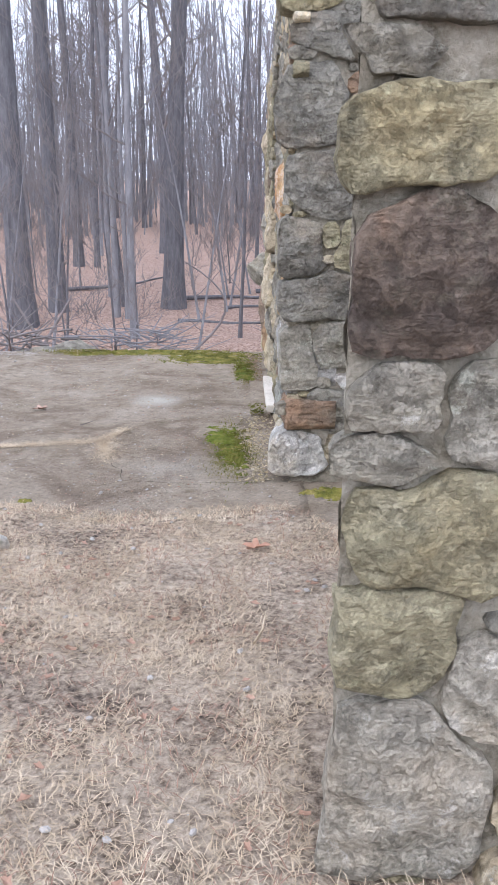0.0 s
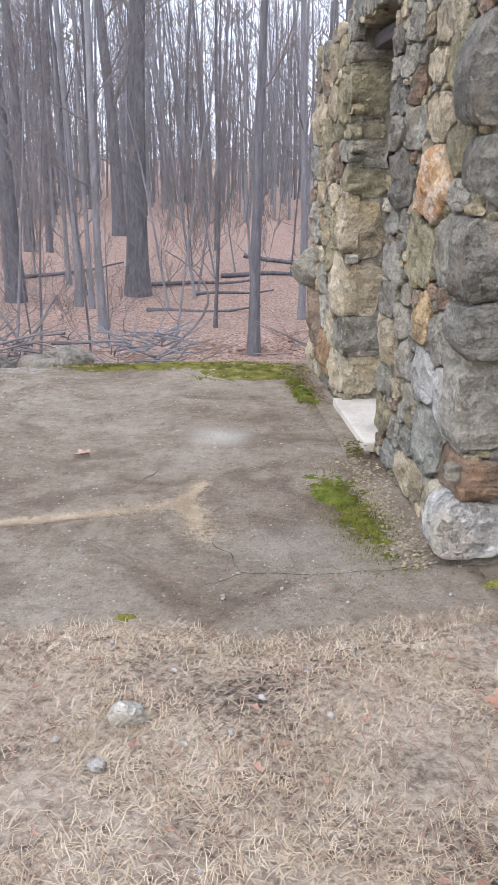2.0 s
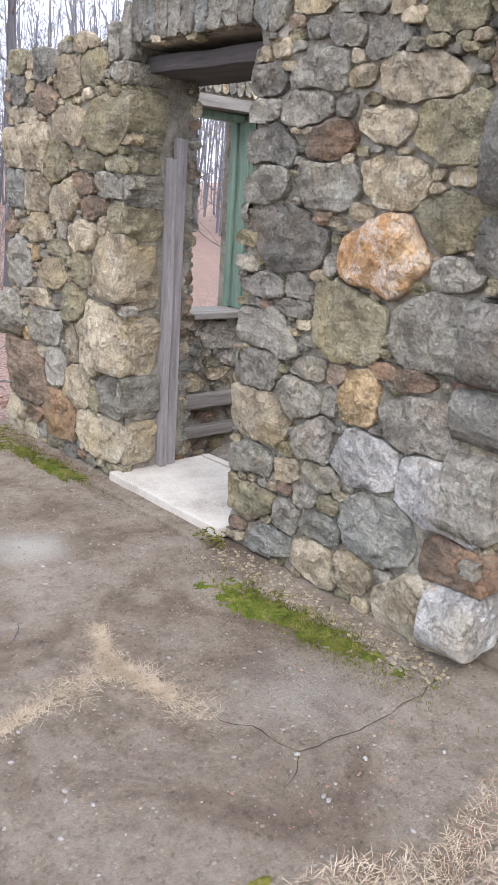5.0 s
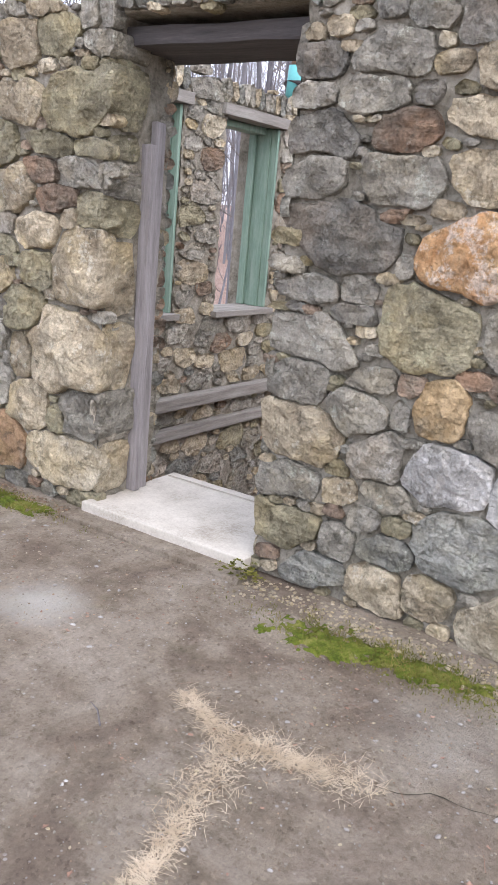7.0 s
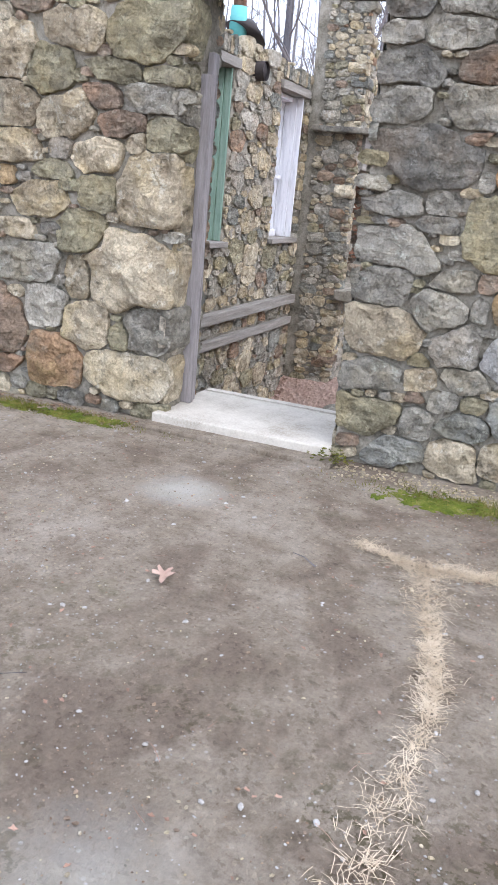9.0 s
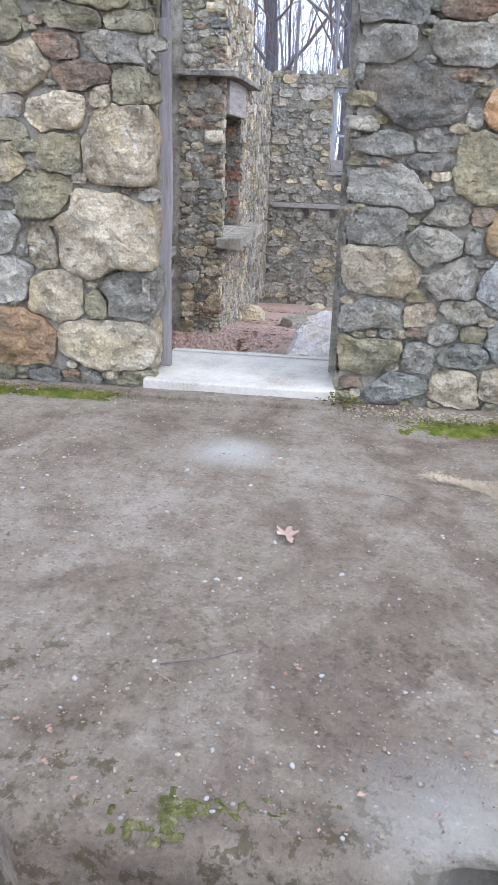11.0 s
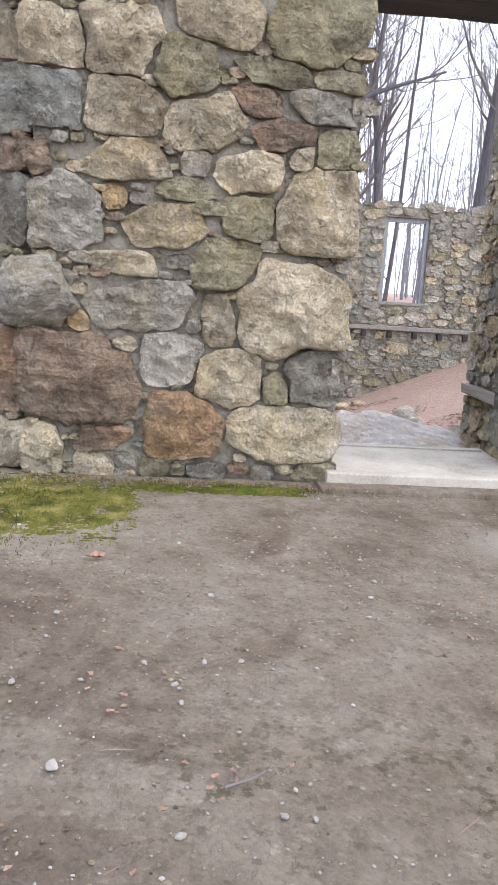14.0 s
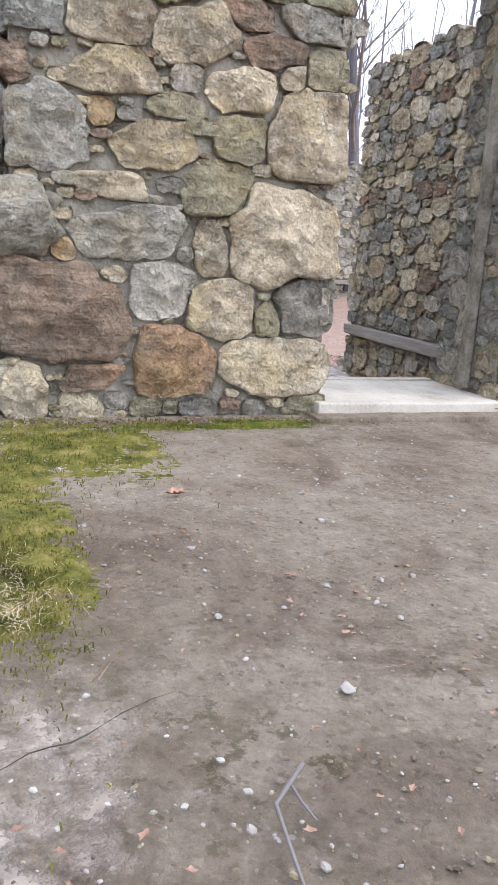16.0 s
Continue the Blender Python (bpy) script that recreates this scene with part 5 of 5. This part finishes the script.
pebbles("pebbles", on_slab(420), 0.0115, PEBBLE, "pale pebbles scattered on the slab")
pebbles("crumbs", on_slab(700), 0.0075, ROCK["tan"], "crumbs of weathered concrete on the slab")
pebbles("crumbs", on_slab(500), 0.008, ROCK["brown"], "brown crumbs of soil on the slab")
pebbles("grit", on_slab(2600), 0.0046, PEBBLE, "fine pale grit on the slab")
pebbles("grit", on_slab(5200), 0.0042, ROCK["brown"], "fine brown grit on the slab")
pebbles("grit", on_slab(1600), 0.0055, ROCK["grey"], "fine grey grit on the slab")
leaf_bits("leaf_crumbs", [(x, y, 0.0) for x, y, _ in on_slab(380)], 0.010, LEAF, "crumbs of dead leaf on the slab")
pebbles("pebbles", [(x, y, z + 0.01) for x, y, z in scattered(130, -2.6, 0.6, 1.0, 3.6)], 0.016, PEBBLE, "pale pebbles in the dry grass")
pebbles("wall_debris", [(0.11 + r.normal(0, 0.06), r.uniform(4.1, 5.5), 0.002) for _ in range(650)], 0.013, ROCK["tan"], "crumbled mortar along the wall foot")
pebbles("wall_debris", [(0.13 + r.normal(0, 0.04), r.uniform(6.6, 7.95), 0.002) for _ in range(420)], 0.014, ROCK["brown"], "crumbled mortar along the wall foot")


def moss(cx, cy, rx, ry, turn, seed, label, level=0.0, height=0.011, cell=0.0085, material=None):
    """A low ragged cushion of moss, holed and uneven."""
    ca, sa = math.cos(radians(turn)), math.sin(radians(turn))
    nx, ny = int(2 * rx / cell), int(2 * ry / cell)
    index, verts, faces = {}, [], []

    def place(i, j):
        if (i, j) not in index:
            u, v = -rx + i * cell, -ry + j * cell
            e = 1 - math.sqrt((u / rx) ** 2 + (v / ry) ** 2)
            d = e * 1.1 + 0.55 * noise.noise(Vector((u * 5, v * 5, seed))) + 0.55 * noise.noise(Vector((u * 15, v * 15, seed))) + 0.6 * noise.noise(Vector((u * 47, v * 47, seed))) + level - 0.16
            h = -0.004 if d < 0 else height * min(1.0, d * 2.2) * (0.7 + 0.6 * noise.noise(Vector((u * 50, v * 50, seed))))
            index[(i, j)] = (len(verts), d)
            px, py = cx + u * ca - v * sa, cy + u * sa + v * ca
            verts.append((px, py, slab_z(px, py) + h))
        return index[(i, j)]

    for i in range(nx):
        for j in range(ny):
            q = [place(i, j), place(i + 1, j), place(i + 1, j + 1), place(i, j + 1)]
            if max(d for _, d in q) > 0:
                faces.append(tuple(k for k, _ in q))
    me = mesh_of("moss", verts, faces, material or MOSS, True)
    bm = bmesh.new()
    bm.from_mesh(me)
    bmesh.ops.delete(bm, geom=[v for v in bm.verts if not v.link_faces], context="VERTS")
    bm.to_mesh(me)
    bm.free()
    return tagged(new("moss", me), label, "moss", kind="stuff")


moss(-0.03, 4.66, 0.12, 0.58, 4, 1.0, "bright green moss along the wall foot", -0.22, material=BRIGHT_MOSS)
moss(-0.10, 4.98, 0.13, 0.26, 10, 2.0, "bright green moss on the concrete slab", -0.15, material=BRIGHT_MOSS)
moss(-0.28, 7.80, 0.50, 0.38, 0, 3.0, "olive green moss on the slab by the wall")
moss(-0.95, 8.02, 0.78, 0.17, 3, 4.0, "olive green moss along the slab edge")
moss(-1.52, 8.06, 0.34, 0.15, 0, 5.0, "yellow-green moss at the slab edge")
moss(0.05, 7.1, 0.10, 0.55, 3, 6.0, "bright moss along the wall foot", -0.1, material=BRIGHT_MOSS)
moss(-2.63, 5.72, 0.15, 0.42, 0, 7.0, "dark moss at the worn slab edge", -0.70, 0.006, material=DARK_MOSS)
moss(0.62, 3.93, 0.4, 0.10, 0, 10.0, "green moss at the end wall's foot", -0.15)
moss(-1.06, 3.80, 0.04, 0.03, 0, 11.0, "small moss cushion on the slab", 0.1, 0.015, 0.005)


def crack(points, label):
    """A dark broken line in the slab, as a narrow ragged groove filled with soil."""
    verts, faces = [], []
    pts = [Vector((*p, 0)) for p in points]
    fine = []
    for a, b in zip(pts, pts[1:]):
        k = max(2, int((b - a).length / 0.035))
        fine += [a.lerp(b, i / k) for i in range(k)]
    fine.append(pts[-1])
    for i, p in enumerate(fine):
        q = p + Vector((noise.noise(p * 9) * 0.03, noise.noise(p * 9 + Vector((5, 0, 0))) * 0.03, 0))
        d = (fine[min(i + 1, len(fine) - 1)] - fine[max(i - 1, 0)]).normalized()
        s = Vector((-d.y, d.x, 0)) * (0.0017 + 0.0020 * noise.noise(p * 20)) * min(1, 4 * min(i, len(fine) - 1 - i) / len(fine) + 0.2)
        verts += [q + s + Vector((0, 0, 0.006 * wave(q.x, q.y, 1.1) + 0.004)), q - s + Vector((0, 0, 0.006 * wave(q.x, q.y, 1.1) + 0.004))]
    faces = [(2 * i, 2 * i + 1, 2 * i + 3, 2 * i + 2) for i in range(len(fine) - 1)]
    tagged(new("crack", mesh_of("crack", verts, faces, SOIL)), label, "crack", kind="structure")


SOIL = surface("dark_soil", ((0.3, (0.03, 0.026, 0.02)), (0.7, (0.085, 0.075, 0.05))), 8, 80, 0.95, 0.6, 0.004)
crack(((0.16, 4.12), (-0.05, 4.10), (-0.28, 4.08), (-0.62, 4.11), (-0.80, 4.02)), "dark crack running out from the wall")
crack(((-0.62, 4.11), (-0.66, 4.30), (-0.74, 4.46)), "dark crack in the concrete slab")
crack(((-2.17, 8.12), (-2.12, 7.98), (-2.05, 7.90), (-2.02, 7.80)), "mossy crack in damp concrete")


def stick(name, points, radius, label, material=TWIG, side=()):
    verts, faces = [], []
    tube(verts, faces, [Vector(p) for p in points], [radius * (1 - 0.6 * i / (len(points) - 1)) for i in range(len(points))], 6)
    ob = tagged(new(name, mesh_of(name, verts, faces, material, True)), label, "twig")
    for branch in side:
        v, f = [], []
        tube(v, f, [Vector(p) for p in branch], [radius * 0.6, radius * 0.45, radius * 0.3][: len(branch)], 5)
        under(new("side_twig", mesh_of("side_twig", v, f, material, True)), ob)
    return ob


stick("twig", ((-2.27, 7.665, 0.012), (-2.30, 7.69, 0.016), (-2.345, 7.735, 0.012), (-2.43, 7.745, 0.01), (-2.55, 7.76, 0.01)), 0.0046, "grey forked twig lying on damp concrete",
      side=(((-2.31, 7.70, 0.014), (-2.35, 7.698, 0.012), (-2.385, 7.69, 0.008)),))
stick("twig", ((-2.15, 7.18, 0.010), (-2.13, 7.13, 0.014), (-2.10, 7.10, 0.010)), 0.0035, "short dark twig on the slab")
stick("twig", ((-1.05, 5.22, 0.010), (-1.0, 5.28, 0.013), (-0.98, 5.33, 0.010)), 0.0035, "short split twig on the slab")
stick("twig", ((-1.75, 3.86, 0.012), (-1.62, 3.98, 0.016), (-1.52, 4.05, 0.012)), 0.0035, "dark twig at the slab's grassy edge")
stick("twig", ((-2.2, 5.9, 0.008), (-2.16, 5.78, 0.011), (-2.1, 5.7, 0.008)), 0.0022, "thin curved twig on the slab", LINTEL_WOOD)
stick("twig", ((0.05, 2.36, 0.05), (0.08, 2.45, 0.05), (0.09, 2.55, 0.045)), 0.006, "pale straw stalk on bare soil", STRAW)


# ---- brushwood and logs below the porch ----
def heap(cx, cy, k, long, high, radius, material, label, seed):
    h = random.Random(seed)
    verts, faces = [], []
    for _ in range(k):
        a, e = h.uniform(0, 6.3), h.uniform(-0.15, 0.55)
        x, y = cx + h.gauss(0, long * 0.35), cy + h.gauss(0, long * 0.2)
        start = Vector((x, y, ground_z(x, y) + h.uniform(0, high)))
        p = limb_path(h, start, Vector((math.cos(a), math.sin(a) * 0.6, e)), long * h.uniform(0.5, 1.1), 0.22, -0.02, 4)
        t = radius * h.uniform(0.4, 1.1)
        tube(verts, faces, p, [t, t * 0.8, t * 0.6, t * 0.4, t * 0.2], 5)
    return tagged(new("brush_heap", mesh_of("brush_heap", verts, faces, material, True)), label, "brushwood", kind="stuff")


heap(-1.3, 10.6, 80, 0.8, 0.45, 0.013, PALE_HAZE_BARK, "heap of bleached cut branches below the porch", 1)
heap(-2.9, 10.6, 60, 0.9, 0.5, 0.018, TWIG, "tangle of dark brushwood over stones", 2)
heap(-4.6, 11.5, 40, 1.1, 0.5, 0.020, TWIG, "tangle of dark brushwood over stones", 3)
heap(1.4, 13, 30, 1.2, 0.3, 0.016, TWIG, "low tangle of brushwood in the woods", 4)
for k, (x, y, a, ln, t) in enumerate(((-1.8, 24, 12, 3.6, 0.07), (-2.6, 29, -8, 4.5, 0.09), (0.6, 31, 5, 6.0, 0.09), (-0.4, 27, 20, 2.6, 0.06), (3.2, 25, -14, 4.2, 0.08), (-6.4, 31, 25, 4.0, 0.08), (1.8, 36, 3, 7.0, 0.10))):
    h = random.Random(80 + k)
    p = limb_path(h, Vector((x, y, ground_z(x, y) + t)), Vector((math.cos(radians(a)), math.sin(radians(a)), 0.04)), ln, 0.30, 0.0, 7)
    p = [Vector((q.x, q.y, ground_z(q.x, q.y) + t * 0.8 + max(0.0, (q - p[0]).length - ln * 0.7) * 0.15)) for q in p]
    v, f = [], []
    tube(v, f, p, [t * (1 - 0.09 * i) for i in range(8)], 7)
    tagged(new("fallen_log", mesh_of("fallen_log", v, f, BARK, True)), "dark fallen log lying on leaf litter", "log", "fallen logs")
v, f = [], []
tube(v, f, [Vector((-1.55 + 1.25 * math.sin(0.28 * i) , 17.5, ground_z(-1.5, 17.5) + 0.27 * i - 0.004 * i * i)) for i in range(11)], [0.035 - 0.0022 * i for i in range(11)], 6)
tagged(new("bent_sapling", mesh_of("bent_sapling", v, f, TWIG, True)), "dark sapling bent over in an arc", "tree")
for x, y, a in ((-3.05, 12.0, 0.6), (-2.75, 12.0, -0.55)):
    v, f = [], []
    tube(v, f, [Vector((x + a * 0.25 * i, y, ground_z(x, y) + 0.24 * i)) for i in range(5)], [0.03, 0.027, 0.024, 0.02, 0.014], 6)
    tagged(new("leaning_branch", mesh_of("leaning_branch", v, f, TWIG, True)), "dark broken branch leaning over the brush", "branch")


# ---- fittings on the inner wall ----
def vent_cap():
    ob = tagged(new("vent_cap"), "teal enamelled vent cap with a rusty hood on the wall top", "vent")
    bm = bmesh.new()
    bmesh.ops.create_cone(bm, cap_ends=True, segments=20, radius1=0.085, radius2=0.075, depth=0.26)
    bmesh.ops.translate(bm, vec=(3.97, 7.90, 2.74), verts=bm.verts)
    part("pipe", bm, TEAL, ob, "teal enamelled pipe", True)
    bm = bmesh.new()
    bmesh.ops.create_cone(bm, cap_ends=True, segments=20, radius1=0.21, radius2=0.05, depth=0.13)
    bmesh.ops.rotate(bm, cent=(0, 0, 0), matrix=Euler((0.25, 0.35, 0)).to_matrix(), verts=bm.verts)
    bmesh.ops.translate(bm, vec=(4.08, 7.84, 2.715), verts=bm.verts)
    part("hood", bm, IRON, ob, "black rusted hood", True)
    bm = bmesh.new()
    bmesh.ops.create_cone(bm, cap_ends=True, segments=18, radius1=0.06, radius2=0.06, depth=0.16)
    bmesh.ops.translate(bm, vec=(3.98, 7.90, 2.95), verts=bm.verts)
    part("stub", bm, ROCK["brick"], ob, "short rust-red pipe stub", True)


vent_cap()


def stove_hole():
    bm = bmesh.new()
    bmesh.ops.create_cone(bm, cap_ends=False, segments=24, radius1=0.085, radius2=0.085, depth=0.10)
    inner = bmesh.ops.create_cone(bm, cap_ends=True, segments=24, radius1=0.072, radius2=0.072, depth=0.06)
    bmesh.ops.rotate(bm, cent=(0, 0, 0), matrix=Euler((radians(90), 0, 0)).to_matrix(), verts=bm.verts)
    bmesh.ops.translate(bm, vec=(4.0, 7.64, 2.34), verts=bm.verts)
    tagged(part("stove_pipe_collar", bm, IRON, None, "", True), "rusty round stove pipe collar in the wall", "pipe")


stove_hole()
# A row of near-black blocks on the wall face at the joist pockets.
for k in range(18):
    y = -2.9 + 0.56 * k
    tagged(part("joist_pocket", boxes_bm(((13.90, 14.02, y, y + 0.10, -0.06, 0.07),), 0.01), IRON), "dark block at a joist pocket of the far wall", "joist", "joist ends")


def ivy():
    leaf_bits("ground_ivy", [(0.12 + r.normal(0, 0.03), 5.50 + r.normal(0, 0.06), 0.02 + 0.05 * r.rand()) for _ in range(60)], 0.016, MOSS, "small green weeds at the foot of the doorway")


ivy()


def moss_tufts():
    """Short upright moss shoots that blur the cushions' rims."""
    xs, ys = [], []
    while len(xs) < 15000:
        cx, cy, rx, ry = ((-0.28, 7.80, 0.52, 0.36), (-0.95, 8.02, 0.80, 0.18), (-1.52, 8.05, 0.36, 0.15), (0.05, 7.1, 0.09, 0.5), (-0.04, 4.7, 0.14, 0.55))[r.randint(5)]
        x, y = cx + r.normal(0, rx * 0.5), cy + r.normal(0, ry * 0.5)
        if y < 8.14 and x < 0.2 and wave(x, y, 9.0, 1.0) > -0.25:
            xs.append(x)
            ys.append(y)
    blades("moss_shoots", np.array(xs), np.array(ys), np.full(len(xs), 0.004), r, 0.010, 0.0016, 0.014, MOSS, "short green moss shoots on the slab", "moss")


moss_tufts()
leaf_bits("fallen_leaves", [(-2.72 + r.normal(0, 0.06), 5.02 + r.normal(0, 0.08), -0.16 + 0.03 * r.rand()) for _ in range(40)], 0.035, LEAF, "brown oak leaves lying below the chipped slab corner")


# ---- stones of the walls ----
WEST = WEST_NORTH_1 + WEST_NORTH_2 + WEST_NORTH_3 + WEST_DOOR_1 + WEST_DOOR_2 + WEST_DOOR_3 + WEST_SOUTH_1 + WEST_SOUTH_2
ARCH = tuple((5.42 + 0.105 * i, 2.44, 0.05, 0.115, ("grey", "slate", "dark", "grey")[i % 4]) for i in range(13))


def west_top(u):
    return 2.74 - 0.24 * float(step(6.25, 6.75, u)) - 0.08 * float(step(7.2, 7.95, u)) + 0.035 * math.sin(9 * u)


RETURN = ((0.11, 0.12, 0.10, 0.12, "cream"), (0.11, 0.46, 0.10, 0.20, "brown"), (0.11, 0.82, 0.09, 0.13, "grey"), (0.11, 1.17, 0.10, 0.15, "grey"), (0.11, 1.39, 0.10, 0.07, "brown"),
          (0.11, 1.64, 0.10, 0.13, "slate"), (0.11, 1.88, 0.10, 0.10, "tan"), (0.11, 2.12, 0.10, 0.11, "grey"))
JAMB = ((0.37, 0.23, 0.12, 0.13, "cream"), (0.37, 0.50, 0.11, 0.13, "pale"), (0.37, 0.81, 0.12, 0.17, "tan"), (0.37, 1.20, 0.12, 0.18, "tan"), (0.36, 1.48, 0.11, 0.08, "olive"),
        (0.38, 1.66, 0.12, 0.08, "grey"), (0.36, 1.81, 0.11, 0.06, "olive"), (0.37, 2.03, 0.12, 0.15, "olive"))
stone_face(wall_west, (0, 6.545, 0), (1, 0, 0), (0, -1, 0), (0.27, 0.485, 0.0, 2.24), (), JAMB, 0.06, 21, 0.6, sides=22, end_back=0.04, back=0.04, swell=0.7, tight=1.0)
stone_face(wall_west, (0, 5.56, 0), (1, 0, 0), (0, 1, 0), (0.27, 0.50, 0.0, 2.24), (), (), 0.10, 22, 0.6, ("dark", "grey", "slate", "tan"), sides=20, end_back=0.04, back=0.04, swell=0.7)
stone_face(wall_west, (0, 6.56, 0), (1, 0, 0), (0, -1, 0), (0.64, 0.735, 0.0, 2.24), (), (), 0.06, 23, 0.5, ("grey", "brown", "slate", "tan"), sides=14, end_back=0.04, back=0.04, swell=0.6)
stone_face(wall_west, (0, 5.56, 0), (1, 0, 0), (0, 1, 0), (0.57, 0.83, 0.0, 2.24), (), (), 0.08, 24, 0.6, ("grey", "pale", "slate", "tan"), sides=16, end_back=0.04, back=0.04, swell=0.6)
mortar_face(wall_west, (0, 5.55, 0), (1, 0, 0), (0, 1, 0), (0.28, 0.82, 0, 2.24), (), seed=5, cell=0.03, deep=0.012)
stone_face(wall_west, (0.262, 7.955, 0), (0.37, 0.929, 0), (-0.929, 0.37, 0), (0.0, 0.20, -0.05, 2.38), (), RETURN, 0.11, 25, 0.7, ("grey", "tan", "olive", "brown"), sides=24, end_back=0.12)
mortar_face(wall_west, (0.274, 0, 0), (0, 1, 0), (-1, 0, 0), (4.14, 7.93, 0, 2.7), ((5.55, 6.56, -1, 2.4),), west_top, seed=1)
mortar_face(wall_south, (0, 4.125, 0), (1, 0, 0), (0, -1, 0), (0.29, 2.6, 0, 2.4), (), seed=2)
mortar_face(pier, (0, 1.49, 0), (1, 0, 0), (0, -1, 0), (0.198, 1.4, -0.2, 2.2), (), seed=3)
mortar_face(pier, (0.2, 1.49, 0), (0.42, 0.907, 0), (-0.907, 0.42, 0), (0.0, 0.5, -0.2, 2.2), (), seed=6, deep=0.012)
mortar_face(wall_west, (0, 6.56, 0), (1, 0, 0), (0, -1, 0), (0.28, 0.70, 0, 2.24), (), seed=4, cell=0.03, deep=0.012)
stone_face(wall_west, (0.245, 0, 0), (0, 1, 0), (-1, 0, 0), (4.09, 7.98, 0.0, 2.78), ((5.58, 6.50, -1, 2.36),), WEST + ARCH, 0.10, 3, 0.6, sides=36, end_back=0.25, tight=1.02, margin=0.05, top=west_top, chinks=5000)
stone_face(wall_south, (0, 4.10, 0), (1, 0, 0), (0, -1, 0), (0.2, 4.5, 0.04, 2.6), (), SOUTH_END_1 + SOUTH_END_2, 0.12, 5, 0.55, limit=120, nearest=0.2, sides=26, end_back=0.2, tight=1.0, margin=0.05, chinks=3000)
stone_face(pier, (0, 1.465, 0), (1, 0, 0), (0, -1, 0), (0.195, 3.2, -0.3, 2.4), (), PIER_1, 0.13, 6, 0.6, limit=90, nearest=0.2, sides=36, end_back=0.06, tight=1.05, margin=0.06)
stone_face(wall_south, (0, 4.375, 0), (1, 0, 0), (0, 1, 0), (0.85, 4.55, -0.6, 2.56), ((0.9, 4.6, -0.05, 0.07),), (), 0.125, 8, 0.48, INNER, nearest=2.5, sides=20, end_back=0.2, swell=0.45, tight=0.98)
for x in (1.40, 2.70, 4.72):
    stone_face(wall_north, (x, 0, 0), (0, 1, 0), (1, 0, 0), (7.70, 8.10, 0.80, 2.28), (), (), 0.08, 31 + int(x), 0.45, INNER, limit=0, sides=14, back=0.04, end_back=0.04, swell=0.4)
HEADS = tuple((x + 0.075 * i, 2.455, 0.035, 0.075, ("grey", "pale", "slate", "tan")[(i * 7) % 4]) for x in (1.42, 2.70, 4.74) for i in range(11))
stone_face(wall_north, (0, 7.67, 0), (1, 0, 0), (0, -1, 0), (0.85, 5.66, -1.15, 2.56), ((1.40, 2.18, 0.76, 2.37), (2.70, 3.48, 0.76, 2.37), (4.72, 5.46, 0.76, 2.37), (0.8, 5.7, 0.04, 0.16), (0.8, 5.7, -0.21, -0.10)), HEADS, 0.15, 9, 0.42, INNER, nearest=3.0, sides=20, end_back=0.12, swell=0.42, tight=0.98)
mortar_face(wall_north, (0, 7.69, 0), (1, 0, 0), (0, -1, 0), (0.85, 5.6, -1.1, 2.4), ((1.40, 2.18, 0.76, 2.5), (2.70, 3.48, 0.76, 2.5), (4.72, 5.46, 0.76, 2.5)), seed=8)
stone_face(wall_north, (0, 7.495, 0), (1, 0, 0), (0, -1, 0), (7.6, 14, -1.8, 2.65), (), (), 0.18, 10, 0.36, FAR, limit=0, sides=12, swell=0.4, tight=0.93)
stone_face(wall_east, (13.985, 0, 0), (0, 1, 0), (-1, 0, 0), (-3.5, 7.5, -2.0, 2.75), ((5.2, 6.25, 0.78, 2.5), (2.06, 3.02, 0.64, 2.5), (-3.5, 7.4, 0.08, 0.2)), (), 0.19, 11, 0.36, FAR, limit=300, nearest=5.0, sides=16, swell=0.35, tight=0.98)
stone_face(fireplace, (0, 7.02, 0), (1, 0, 0), (0, -1, 0), (5.3, 7.6, -1.2, 2.9), ((5.52, 6.8, 0.1, 1.9),), (), 0.10, 12, 0.5, INNER, limit=120, nearest=5.3, sides=12, end_back=0.2)
stone_face(fireplace, (5.30, 0, 0), (0, 1, 0), (-1, 0, 0), (7.03, 7.5, -1.2, 3.6), (), (), 0.085, 13, 0.5, INNER, limit=150, sides=12)
stone_face(fireplace, (6.795, 0, 0), (0, 1, 0), (-1, 0, 0), (7.05, 7.45, 0.28, 1.62), (), (), 0.10, 14, 0.5, ("dark", "rust", "dark", "brick"), limit=60, sides=14, back=0.04, end_back=0.04)
stone_face(fireplace, (0, 7.445, 0), (1, 0, 0), (0, -1, 0), (5.52, 6.80, 0.28, 1.62), (), (), 0.12, 15, 0.5, ("dark", "rust", "dark"), limit=60, sides=14, back=0.04, end_back=0.04)
